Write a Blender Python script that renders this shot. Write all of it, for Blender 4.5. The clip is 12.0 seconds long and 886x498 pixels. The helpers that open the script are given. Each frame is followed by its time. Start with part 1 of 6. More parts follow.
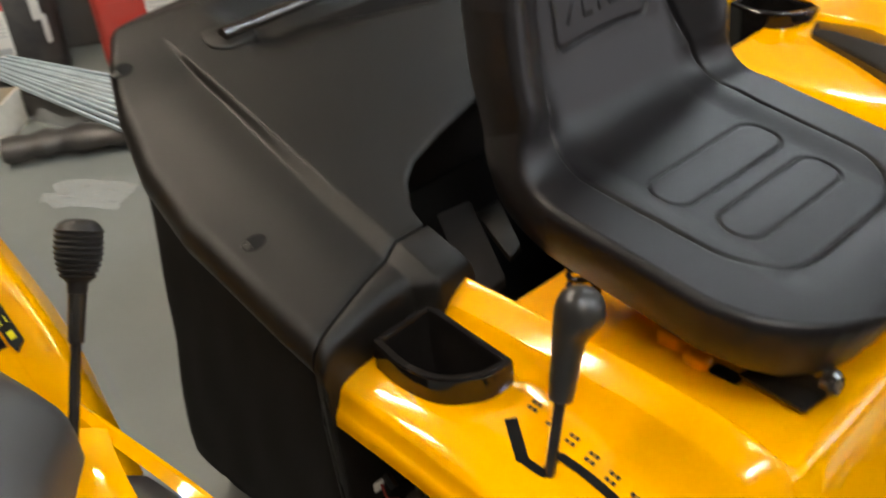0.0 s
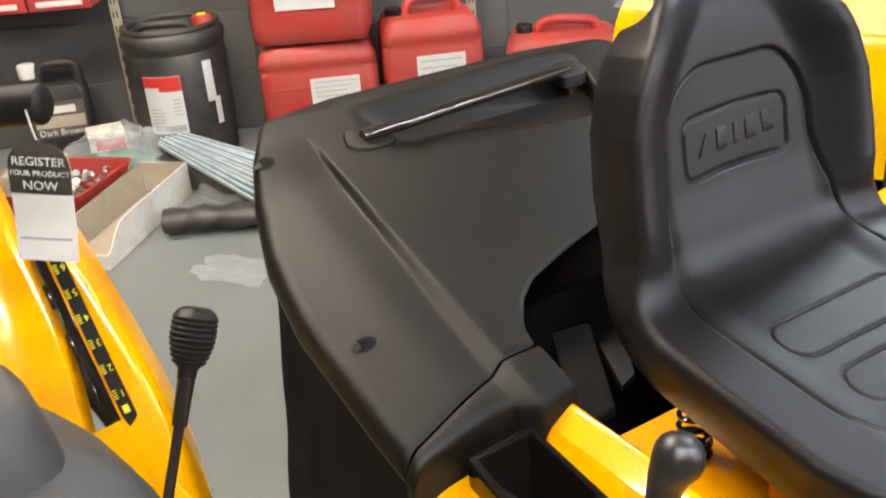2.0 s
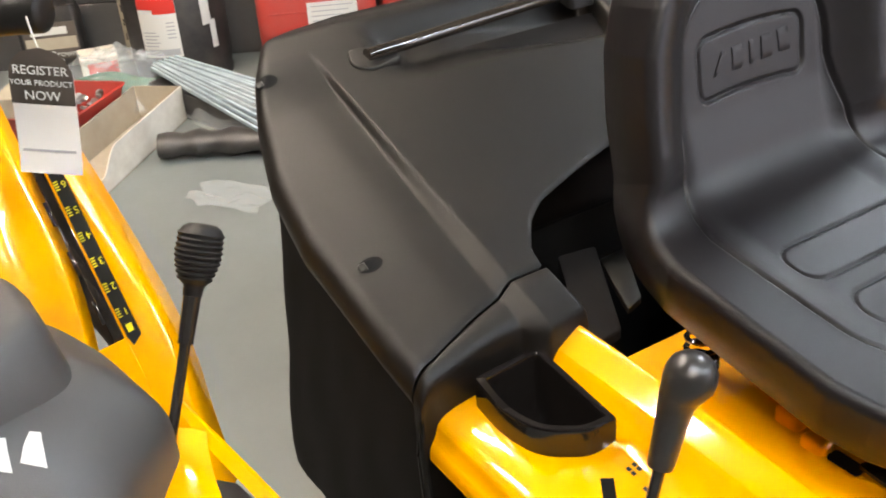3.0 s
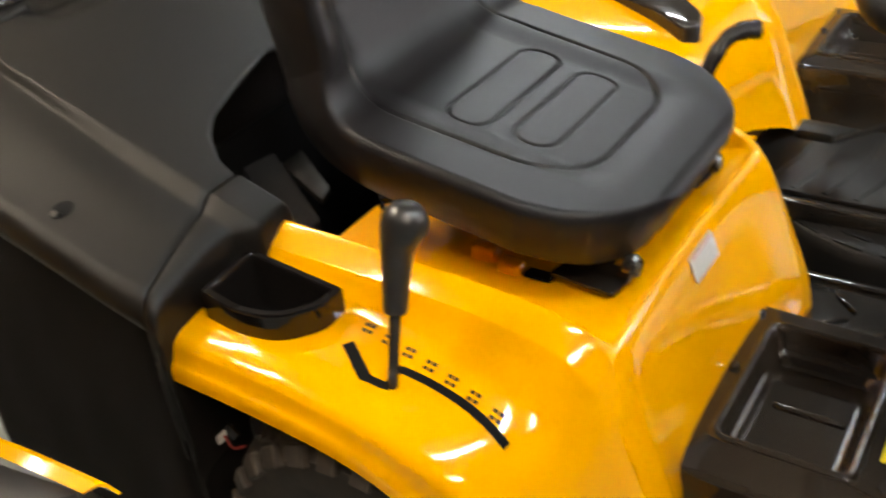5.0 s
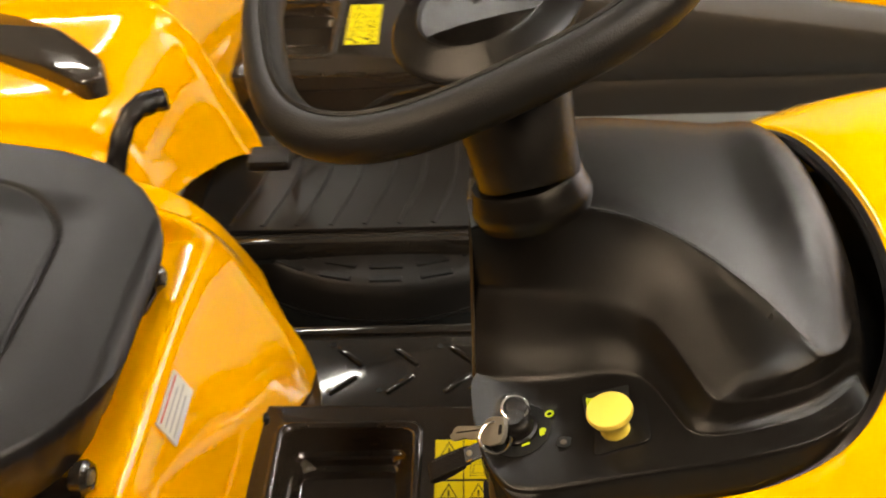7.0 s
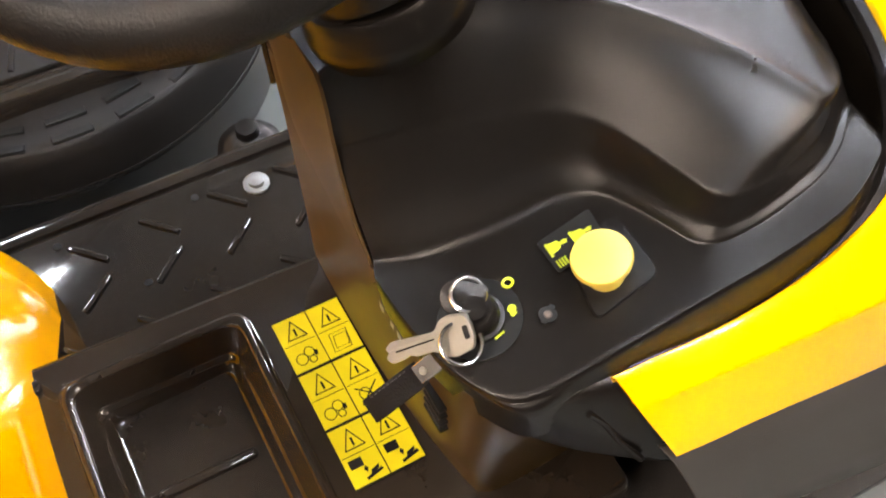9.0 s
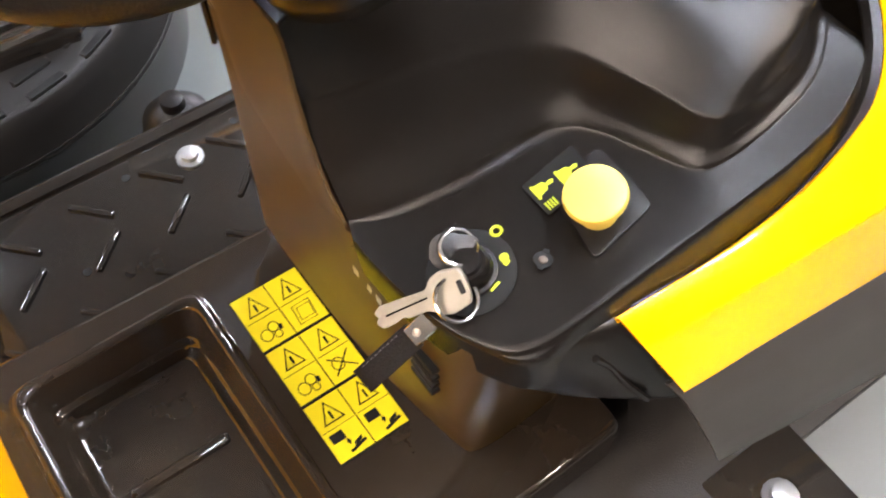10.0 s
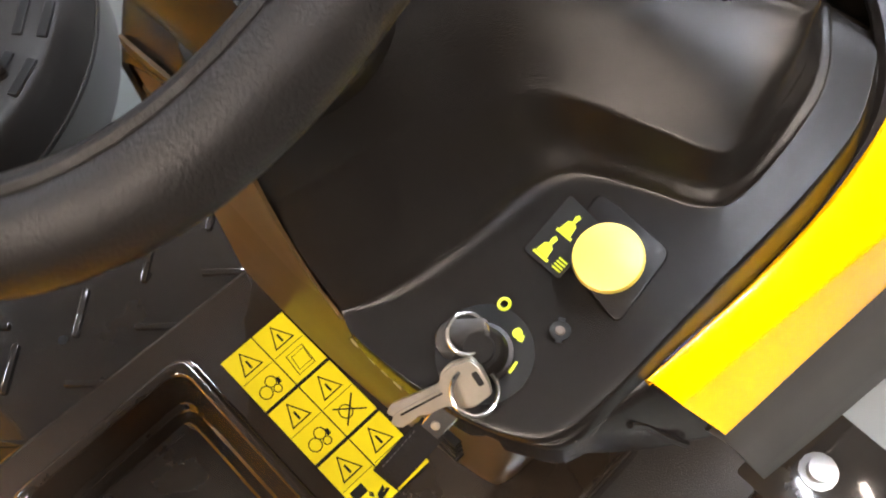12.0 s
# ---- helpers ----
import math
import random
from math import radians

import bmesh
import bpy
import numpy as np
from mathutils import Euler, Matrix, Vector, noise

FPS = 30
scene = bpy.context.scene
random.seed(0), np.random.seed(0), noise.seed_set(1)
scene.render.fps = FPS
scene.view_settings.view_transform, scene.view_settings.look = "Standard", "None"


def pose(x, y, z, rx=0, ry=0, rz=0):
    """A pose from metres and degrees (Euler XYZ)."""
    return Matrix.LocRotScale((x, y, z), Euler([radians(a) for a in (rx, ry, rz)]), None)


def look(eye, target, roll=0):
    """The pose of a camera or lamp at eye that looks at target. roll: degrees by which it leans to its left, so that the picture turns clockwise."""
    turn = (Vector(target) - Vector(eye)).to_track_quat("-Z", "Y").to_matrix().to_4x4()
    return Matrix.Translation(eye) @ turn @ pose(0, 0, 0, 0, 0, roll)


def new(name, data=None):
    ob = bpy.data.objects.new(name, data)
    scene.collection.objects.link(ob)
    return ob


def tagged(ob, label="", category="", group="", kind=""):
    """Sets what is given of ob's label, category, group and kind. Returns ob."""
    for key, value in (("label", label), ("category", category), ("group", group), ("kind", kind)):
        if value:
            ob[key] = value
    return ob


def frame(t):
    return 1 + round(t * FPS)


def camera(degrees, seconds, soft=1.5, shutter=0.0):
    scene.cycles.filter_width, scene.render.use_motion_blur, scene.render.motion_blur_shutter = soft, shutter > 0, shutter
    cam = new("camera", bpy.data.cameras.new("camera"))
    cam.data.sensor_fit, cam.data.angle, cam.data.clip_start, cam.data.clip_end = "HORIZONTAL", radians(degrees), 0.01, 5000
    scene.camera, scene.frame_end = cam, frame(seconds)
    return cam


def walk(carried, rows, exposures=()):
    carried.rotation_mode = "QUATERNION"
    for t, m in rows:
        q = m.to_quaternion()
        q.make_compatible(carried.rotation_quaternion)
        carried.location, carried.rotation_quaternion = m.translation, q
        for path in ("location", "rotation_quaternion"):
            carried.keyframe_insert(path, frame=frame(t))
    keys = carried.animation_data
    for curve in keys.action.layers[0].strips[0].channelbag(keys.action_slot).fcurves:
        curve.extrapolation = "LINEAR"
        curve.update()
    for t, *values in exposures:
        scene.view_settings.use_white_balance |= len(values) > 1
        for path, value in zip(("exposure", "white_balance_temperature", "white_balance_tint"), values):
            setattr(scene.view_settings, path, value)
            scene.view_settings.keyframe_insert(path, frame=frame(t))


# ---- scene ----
LENS = 47.63
PATH = [
    (0, (0.1792, -0.8110, 1.0865), (-0.4747, -0.2605, 0.5675), -6.38),
    (0.5, (0.1932, -0.7755, 1.1006), (-0.5448, -0.2849, 0.6373), -6.15),
    (1, (0.2002, -0.7647, 1.1078), (-0.5696, -0.2902, 0.6809), -5.54),
    (1.5, (0.2001, -0.7616, 1.1084), (-0.5781, -0.2881, 0.6959), -5.30),
    (2, (0.1892, -0.7694, 1.1002), (-0.5857, -0.3011, 0.6756), -4.91),
    (2.5, (0.1765, -0.7805, 1.0846), (-0.5869, -0.3330, 0.6188), -4.21),
    (2.7, (0.1744, -0.7796, 1.0831), (-0.5831, -0.3359, 0.6043), -4.37),
    (4.5, (0.1810, -0.8493, 1.0858), (-0.4106, -0.2242, 0.5766), -5.40),
    (5, (0.1900, -0.8845, 1.0601), (-0.2959, -0.2031, 0.5127), -5.76),
    (5.5, (0.1954, -0.8933, 1.0578), (-0.1566, -0.1560, 0.4812), -4.84),
    (6, (0.2078, -0.8202, 1.0542), (-0.0124, -0.0397, 0.4691), -2.04),
    (6.5, (0.2042, -0.6814, 1.0751), (0.0901, 0.1231, 0.4922), -1.74),
    (7, (0.1702, -0.5900, 1.0752), (0.1325, 0.1915, 0.4525), -3.01),
    (7.5, (0.0504, -0.5179, 1.0724), (0.2316, 0.1936, 0.3934), -2.34),
    (9.5, (0.0424, -0.3125, 0.9567), (0.3297, 0.1455, 0.1155), 1.52),
    (10, (0.0227, -0.3063, 0.9524), (0.3521, 0.1216, 0.1107), 2.11),
    (10.5, (0.0309, -0.2901, 0.9645), (0.3985, 0.1334, 0.1365), 1.77),
    (11, (0.0389, -0.2771, 0.9518), (0.4091, 0.1273, 0.1155), 1.68),
    (11.5, (0.0639, -0.2585, 0.9616), (0.3511, 0.1355, 0.0885), -4.50),
    (12, (0.0743, -0.2226, 0.9575), (0.3706, 0.1217, 0.0666), -4.04),
]
cam = camera(LENS, 12.0, soft=1.8, shutter=0.5)
walk(cam, [(t, look(e, g, r)) for t, e, g, r in PATH], exposures=[(0, -0.4, 7000, 11), (0.5, 0.08, 6650, 13), (0.9, 0.2, 6700, 13), (2.7, 0.3, 6800, 14), (4.5, 0.3, 6800, 11), (5.0, -0.25, 7300, 12), (5.5, -0.38, 8200, 14), (6.5, -0.30, 9200, 18), (7.5, -0.14, 8300, 17), (9.5, 0.76, 6850, 21), (10.5, 0.84, 6750, 21), (11.2, 0.74, 6850, 20), (12, 0.64, 6850, 20)])

# ---- world and light ----
world = bpy.data.worlds.new("world")
scene.world = world
world.use_nodes = True
world.node_tree.nodes["Background"].inputs[0].default_value = (0.9, 0.92, 1.0, 1)
world.node_tree.nodes["Background"].inputs[1].default_value = 0.06


# ---- materials ----
def material(name, color, rough=0.5, metal=0.0, grain=0.0, grain_size=400, stain=0.0, stain_size=6, stain_color=None, coat=0.0, rough_var=0.0, spec=0.5):
    m = bpy.data.materials.new(name)
    m.use_nodes = True
    nt = m.node_tree
    b = nt.nodes["Principled BSDF"]
    b.inputs["Metallic"].default_value = metal
    b.inputs["Roughness"].default_value = rough
    b.inputs["Coat Weight"].default_value = coat
    b.inputs["Coat Roughness"].default_value = 0.06
    b.inputs["Specular IOR Level"].default_value = spec
    geo = nt.nodes.new("ShaderNodeTexCoord")
    dark = stain_color or tuple(c * 0.6 for c in color)
    n = nt.nodes.new("ShaderNodeTexNoise")
    n.inputs["Scale"].default_value = stain_size
    n.inputs["Detail"].default_value = 8
    n.inputs["Roughness"].default_value = 0.65
    nt.links.new(geo.outputs["Object"], n.inputs["Vector"])
    ramp = nt.nodes.new("ShaderNodeValToRGB")
    ramp.color_ramp.elements[0].position, ramp.color_ramp.elements[1].position = 0.35, 0.7
    nt.links.new(n.outputs["Fac"], ramp.inputs["Fac"])
    amount = nt.nodes.new("ShaderNodeMath")
    amount.operation = "MULTIPLY"
    amount.inputs[1].default_value = stain
    nt.links.new(ramp.outputs["Color"], amount.inputs[0])
    mix = nt.nodes.new("ShaderNodeMix")
    mix.data_type = "RGBA"
    mix.inputs[6].default_value = (*color, 1)
    mix.inputs[7].default_value = (*dark, 1)
    nt.links.new(amount.outputs[0], mix.inputs[0])
    nt.links.new(mix.outputs[2], b.inputs["Base Color"])
    if rough_var:
        r = nt.nodes.new("ShaderNodeMapRange")
        r.inputs["To Min"].default_value, r.inputs["To Max"].default_value = rough - rough_var, rough + rough_var
        nt.links.new(n.outputs["Fac"], r.inputs["Value"])
        nt.links.new(r.outputs[0], b.inputs["Roughness"])
    if grain:
        g = nt.nodes.new("ShaderNodeTexNoise")
        g.inputs["Scale"].default_value = grain_size
        g.inputs["Detail"].default_value = 3
        nt.links.new(geo.outputs["Object"], g.inputs["Vector"])
        bump = nt.nodes.new("ShaderNodeBump")
        bump.inputs["Strength"].default_value = grain
        bump.inputs["Distance"].default_value = 0.001
        nt.links.new(g.outputs["Fac"], bump.inputs["Height"])
        nt.links.new(bump.outputs[0], b.inputs["Normal"])
    return m


YELLOW = material("yellow_paint", (0.92, 0.38, 0.0), 0.09, grain=0.02, grain_size=60, stain=0.12, stain_color=(0.86, 0.34, 0.0), coat=0.25)
HOOD_YELLOW = material("hood_yellow", (0.9, 0.46, 0.0), 0.15, grain=0.03, grain_size=50, stain=0.1, stain_color=(0.86, 0.46, 0.0), coat=0.25)
PLASTIC = material("black_plastic", (0.0062, 0.0052, 0.0045), 0.26, grain=0.22, grain_size=1400, stain=0.35, stain_size=9, stain_color=(0.010, 0.008, 0.006), rough_var=0.04, spec=0.27)
LID = material("charcoal_plastic", (0.0055, 0.0045, 0.0037), 0.42, grain=0.3, grain_size=1200, stain=0.45, stain_size=5, stain_color=(0.011, 0.0085, 0.0062), rough_var=0.06, spec=0.24)
VINYL = material("seat_vinyl", (0.0078, 0.0065, 0.0071), 0.38, grain=0.3, grain_size=900, stain=0.5, stain_size=9, stain_color=(0.0125, 0.0108, 0.011), rough_var=0.08, spec=0.27)
GLOSS = material("gloss_black", (0.019, 0.0145, 0.0105), 0.06, stain=0.4, stain_size=14, stain_color=(0.032, 0.023, 0.016), rough_var=0.02, spec=0.6)
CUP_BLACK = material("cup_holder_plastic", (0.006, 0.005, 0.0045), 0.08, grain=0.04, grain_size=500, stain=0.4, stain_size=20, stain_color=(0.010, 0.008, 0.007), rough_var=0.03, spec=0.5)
KNOB = material("knob_plastic", (0.017, 0.0155, 0.0145), 0.3, grain=0.1, grain_size=600, stain=0.4, stain_size=40, stain_color=(0.03, 0.027, 0.024), rough_var=0.05, spec=0.5)
STEEL_BLACK = material("black_painted_steel", (0.013, 0.0113, 0.0098), 0.09, grain=0.04, grain_size=90, stain=0.5, stain_size=11, stain_color=(0.03, 0.024, 0.018), rough_var=0.03, spec=0.55)
RUBBER = material("rubber", (0.0085, 0.0075, 0.0068), 0.45, grain=0.35, grain_size=800, stain=0.4, stain_color=(0.013, 0.0105, 0.009), spec=0.23)
TYRE = material("tyre_rubber", (0.03, 0.024, 0.019), 0.65, grain=0.35, grain_size=300, stain=0.6, stain_size=18, stain_color=(0.08, 0.06, 0.043), spec=0.3)
# near-black that puts the shade inside openings into the colour
RECESS_SHADE = material("recess_shade", (0.004, 0.004, 0.004), 0.8, stain=0.2, spec=0.1)
CHROME = material("chrome", (0.7, 0.68, 0.64), 0.16, 1.0, stain=0.3, stain_size=60, stain_color=(0.4, 0.37, 0.33))
# black plastic; the yellow deck's reflection is put into the bronze base colour
COLUMN = material("black_plastic_yellow_bounce", (0.06, 0.034, 0.010), 0.42, grain=0.06, grain_size=700, stain=0.4, stain_size=8, stain_color=(0.045, 0.033, 0.02), rough_var=0.06, spec=0.25)
BRASS = material("nickel_key", (0.36, 0.335, 0.285), 0.45, 1.0, stain=0.4, stain_size=80, grain=0.1)
STICKER = material("sticker_yellow", (0.8, 0.68, 0.01), 0.35, stain=0.1)
INK = material("black_ink", (0.007, 0.007, 0.007), 0.55, stain=0.2, spec=0.2)
WHITE = material("white_print", (0.6, 0.585, 0.54), 0.5, stain=0.2, stain_color=(0.6, 0.58, 0.54))
RED_INK = material("red_print", (0.55, 0.03, 0.02), 0.5)
GREY_INK = material("grey_print", (0.35, 0.35, 0.35), 0.5)
CHOKE = material("pale_yellow_plastic", (0.85, 0.62, 0.1), 0.4, stain=0.15)
LIME = material("lime_print", (0.5, 0.6, 0.02), 0.5)
FLOOR = material("painted_concrete", (0.165, 0.178, 0.170), 0.45, grain=0.25, grain_size=40, stain=0.55, stain_size=2.2, stain_color=(0.125, 0.133, 0.125), rough_var=0.12)
WALL = material("grey_block_paint", (0.082, 0.077, 0.073), 0.8, grain=0.7, grain_size=60, stain=0.5, stain_size=4, stain_color=(0.055, 0.05, 0.046))
# pale so that the unseen east wall works as a reflector
BOUNCE_WALL = material("bounce_wall_pale", (0.7, 0.7, 0.7), 0.8, grain=0.5, grain_size=60, stain=0.5, stain_size=3, stain_color=(0.4, 0.4, 0.39))
CEIL = material("ceiling_paint", (0.18, 0.175, 0.17), 0.9, stain=0.3)
RED = material("red_plastic", (0.38, 0.02, 0.011), 0.5, grain=0.15, grain_size=300, stain=0.75, stain_size=7, stain_color=(0.3, 0.075, 0.058), rough_var=0.12)
DRUM = material("black_drum_plastic", (0.013, 0.012, 0.012), 0.5, grain=0.2, stain=0.85, stain_size=9, stain_color=(0.06, 0.05, 0.042))
CARD = material("cardboard", (0.4, 0.34, 0.25), 0.85, grain=0.3, grain_size=200, stain=0.6, stain_size=12, stain_color=(0.3, 0.24, 0.17))
WHITECARD = material("white_card", (0.68, 0.63, 0.54), 0.75, grain=0.2, grain_size=200, stain=0.6, stain_size=14, stain_color=(0.42, 0.36, 0.28))
GREYPLASTIC = material("grey_plastic", (0.04, 0.038, 0.037), 0.5, grain=0.3, grain_size=900, stain=0.3, stain_color=(0.06, 0.058, 0.056))
SIDEGREY = material("side_panel_grey", (0.03, 0.026, 0.022), 0.5, grain=0.2, grain_size=900, stain=0.3)
BARBLUE = material("wrapped_bar", (0.4, 0.47, 0.5), 0.25, grain=0.4, grain_size=40, stain=0.6, stain_size=20, stain_color=(0.24, 0.29, 0.31))
ZINC = material("zinc", (0.36, 0.355, 0.345), 0.42, 1.0, stain=0.4, stain_size=40)
FABRIC = material("bag_fabric", (0.006, 0.0046, 0.004), 0.8, grain=0.6, grain_size=700, stain=0.4, stain_color=(0.010, 0.0075, 0.006), spec=0.15)
GREEN = material("green_plastic", (0.02, 0.12, 0.05), 0.5, stain=0.4)
TAGBROWN = material("tag_brown", (0.09, 0.07, 0.055), 0.6, stain=0.2)


def film_material(name, tint, alpha):
    m = material(name, tint, 0.12, grain=1.0, grain_size=30, stain=0.2)
    m.node_tree.nodes["Principled BSDF"].inputs["Alpha"].default_value = alpha
    return m


FILM = film_material("clear_film", (0.8, 0.84, 0.84), 0.2)
TAGWHITE = material("tag_white", (0.8, 0.79, 0.76), 0.55, stain=0.1)


def lamp_material(name, tint, power):
    m = bpy.data.materials.new(name)
    m.use_nodes = True
    nt = m.node_tree
    nt.nodes.remove(nt.nodes["Principled BSDF"])
    e = nt.nodes.new("ShaderNodeEmission")
    e.inputs[0].default_value, e.inputs[1].default_value = (*tint, 1), power
    nt.links.new(e.outputs[0], nt.nodes["Material Output"].inputs[0])
    return m


GLOW = lamp_material("tube_glow", (1.0, 0.91, 0.78), 215)
COOL_GLOW = lamp_material("cool_tube_glow", (0.76, 0.89, 1.0), 215)
DAYLIGHT = lamp_material("daylight", (0.86, 0.88, 1.0), 7.0)


from mathutils.bvhtree import BVHTree


# ---- building helpers ----
def thing(name, label="", category="", group="", kind="", at=None):
    ob = new(name)
    ob.empty_display_size = 0.05
    if at is not None:
        ob.matrix_basis = at
    return tagged(ob, label, category, group, kind)


def part(name, bm, mat, parent=None, label="", smooth=True, sharp=40):
    me = bpy.data.meshes.new(name)
    bmesh.ops.recalc_face_normals(bm, faces=bm.faces)
    for f in bm.faces:
        f.smooth = smooth
    if smooth:
        lim = radians(sharp)
        for e in bm.edges:
            e.smooth = len(e.link_faces) == 2 and e.calc_face_angle(0) < lim
    bm.to_mesh(me)
    bm.free()
    me.materials.append(mat)
    ob = new(name, me)
    if parent is not None:
        ob.parent = parent
    return tagged(ob, label)


def add_box(bm, x0, x1, y0, y1, z0, z1, bevel=0.0, seg=2, m=None):
    r = bmesh.ops.create_cube(bm, size=1)
    bmesh.ops.transform(bm, matrix=Matrix.Translation(((x0 + x1) / 2, (y0 + y1) / 2, (z0 + z1) / 2)) @ Matrix.Diagonal((x1 - x0, y1 - y0, z1 - z0, 1)), verts=r["verts"])
    if bevel:
        es = {e for v in r["verts"] for e in v.link_edges}
        out = bmesh.ops.bevel(bm, geom=list(es), offset=bevel, segments=seg, profile=0.5, affect="EDGES")
        vs = list({v for f in out["faces"] for v in f.verts} | {v for v in r["verts"] if v.is_valid})
    else:
        vs = r["verts"]
    if m is not None:
        bmesh.ops.transform(bm, matrix=m, verts=vs)
    return bm


def box(x0, x1, y0, y1, z0, z1, bevel=0.0, seg=2, m=None):
    return add_box(bmesh.new(), x0, x1, y0, y1, z0, z1, bevel, seg, m)


def add_rings(bm, rings, cap0=True, cap1=True, closed=True):
    vs = [[bm.verts.new(p) for p in r] for r in rings]
    n = len(rings[0])
    for a, b in zip(vs, vs[1:]):
        for i in range(n if closed else n - 1):
            j = (i + 1) % n
            bm.faces.new((a[i], a[j], b[j], b[i]))
    if cap0:
        bm.faces.new(vs[0])
    if cap1:
        bm.faces.new(list(reversed(vs[-1])))
    return bm


def rings(rs, cap0=True, cap1=True, closed=True):
    return add_rings(bmesh.new(), rs, cap0, cap1, closed)


def rounded(pts, r, n=5):
    """A closed outline with its corners rounded."""
    out = []
    k = len(pts)
    for i in range(k):
        p, a, b = (Vector(pts[j % k]) for j in (i, i - 1, i + 1))
        da, db = a - p, b - p
        q = min(r[i] if isinstance(r, (list, tuple)) else r, da.length * 0.48, db.length * 0.48)
        s, e = p + da.normalized() * q, p + db.normalized() * q
        for t in range(n + 1):
            u = t / n
            out.append(s * (1 - u) ** 2 + p * 2 * u * (1 - u) + e * u * u)
    return out


def slab(outline, z0, z1, edge=0.0, seg=3, m=None):
    """A plate of that outline (x, y), its upper edge rounded."""
    pts = [Vector(p).to_2d() for p in outline]
    c = sum(pts, Vector((0, 0))) / len(pts)
    rs = [[(p.x, p.y, z0) for p in pts]]
    if edge:
        for i in range(seg + 1):
            a = i / seg * math.pi / 2
            ins = edge * (1 - math.cos(a))
            z = z1 - edge + edge * math.sin(a)
            rs.append([(p.x - (p - c).normalized().x * ins, p.y - (p - c).normalized().y * ins, z) for p in pts])
    else:
        rs.append([(p.x, p.y, z1) for p in pts])
    bm = rings(rs)
    if m is not None:
        bmesh.ops.transform(bm, matrix=m, verts=bm.verts)
    return bm


def lathe(profile, n=32, m=None, bm=None, cap0=True, cap1=True):
    bm = bm or bmesh.new()
    rs = [[(r * math.cos(2 * math.pi * i / n), r * math.sin(2 * math.pi * i / n), z) for i in range(n)] for r, z in profile]
    if m is not None:
        rs = [[m @ Vector(p) for p in r] for r in rs]
    return add_rings(bm, rs, cap0, cap1)


def spline(pts, n):
    """Points along a smooth curve through pts."""
    P = [Vector(p) for p in pts]
    P = [2 * P[0] - P[1]] + P + [2 * P[-1] - P[-2]]
    out = []
    for i in range(1, len(P) - 2):
        for k in range(n):
            t = k / n
            a, b, c, d = P[i - 1 : i + 3]
            out.append(0.5 * ((2 * b) + (c - a) * t + (2 * a - 5 * b + 4 * c - d) * t * t + (3 * b - a - 3 * c + d) * t ** 3))
    out.append(P[-2])
    return out


def tube(pts, radius, n=12, bm=None, flat=1.0, closed=False):
    bm = bm or bmesh.new()
    P = [Vector(p) for p in pts]
    rs, side = [], None
    for i, p in enumerate(P):
        if closed:
            d = (P[(i + 1) % len(P)] - P[i - 1]).normalized()
        else:
            d = (P[min(i + 1, len(P) - 1)] - P[max(i - 1, 0)]).normalized()
        side = d.cross(Vector((0, 0, 1)) if side is None else side.cross(d))
        if side.length < 1e-4:
            side = d.orthogonal()
        side.normalize()
        up = side.cross(d)
        r = radius[i] if isinstance(radius, (list, tuple)) else radius
        rs.append([p + (side * math.cos(a) + up * flat * math.sin(a)) * r for a in (2 * math.pi * k / n for k in range(n))])
    if closed:
        rs.append(rs[0])
        add_rings(bm, rs, False, False)
        bmesh.ops.remove_doubles(bm, verts=bm.verts, dist=1e-5)
        return bm
    return add_rings(bm, rs)


def sheet(nu, nv, fn, thick=0.004, drop=None):
    """A curved shell: fn(u, v) gives its upper side for u, v in 0..1."""
    bm = bmesh.new()
    g = [[bm.verts.new(fn(i / nu, j / nv)) for j in range(nv + 1)] for i in range(nu + 1)]
    for i in range(nu):
        for j in range(nv):
            bm.faces.new((g[i][j], g[i + 1][j], g[i + 1][j + 1], g[i][j + 1]))
    bmesh.ops.recalc_face_normals(bm, faces=bm.faces)
    mid = g[nu // 2][nv // 2]
    mid.normal_update()
    if thick:
        for f in bm.faces:
            f.normal_update()
        flip = sum(f.normal.z for f in bm.faces) < 0
        if flip:
            bmesh.ops.reverse_faces(bm, faces=bm.faces)
        bmesh.ops.solidify(bm, geom=list(bm.faces), thickness=thick)
    return bm


def lerp(xs, ys, x):
    return float(np.interp(x, xs, ys))


def smooth(a, b, x):
    t = min(1, max(0, (x - a) / (b - a)))
    return t * t * (3 - 2 * t)


def text_mesh(body, size, m, thick=0.0004):
    """Raised print of a line of words, as a bmesh."""
    cu = bpy.data.curves.new("words", "FONT")
    cu.body, cu.size, cu.extrude, cu.align_x, cu.align_y = body, size, thick, "CENTER", "CENTER"
    cu.resolution_u = 3
    ob = bpy.data.objects.new("words", cu)
    scene.collection.objects.link(ob)
    me = ob.to_mesh()
    bm = bmesh.new()
    bm.from_mesh(me)
    ob.to_mesh_clear()
    bpy.data.objects.remove(ob)
    bpy.data.curves.remove(cu)
    bmesh.ops.transform(bm, matrix=m, verts=bm.verts)
    return bm


def soften(rows, n=1):
    """Corner cutting of an open run of points; the ends stay."""
    for _ in range(n):
        out = [rows[0]]
        for a, b in zip(rows, rows[1:]):
            out += [a * 0.75 + b * 0.25, a * 0.25 + b * 0.75]
        out.append(rows[-1])
        rows = out
    return rows


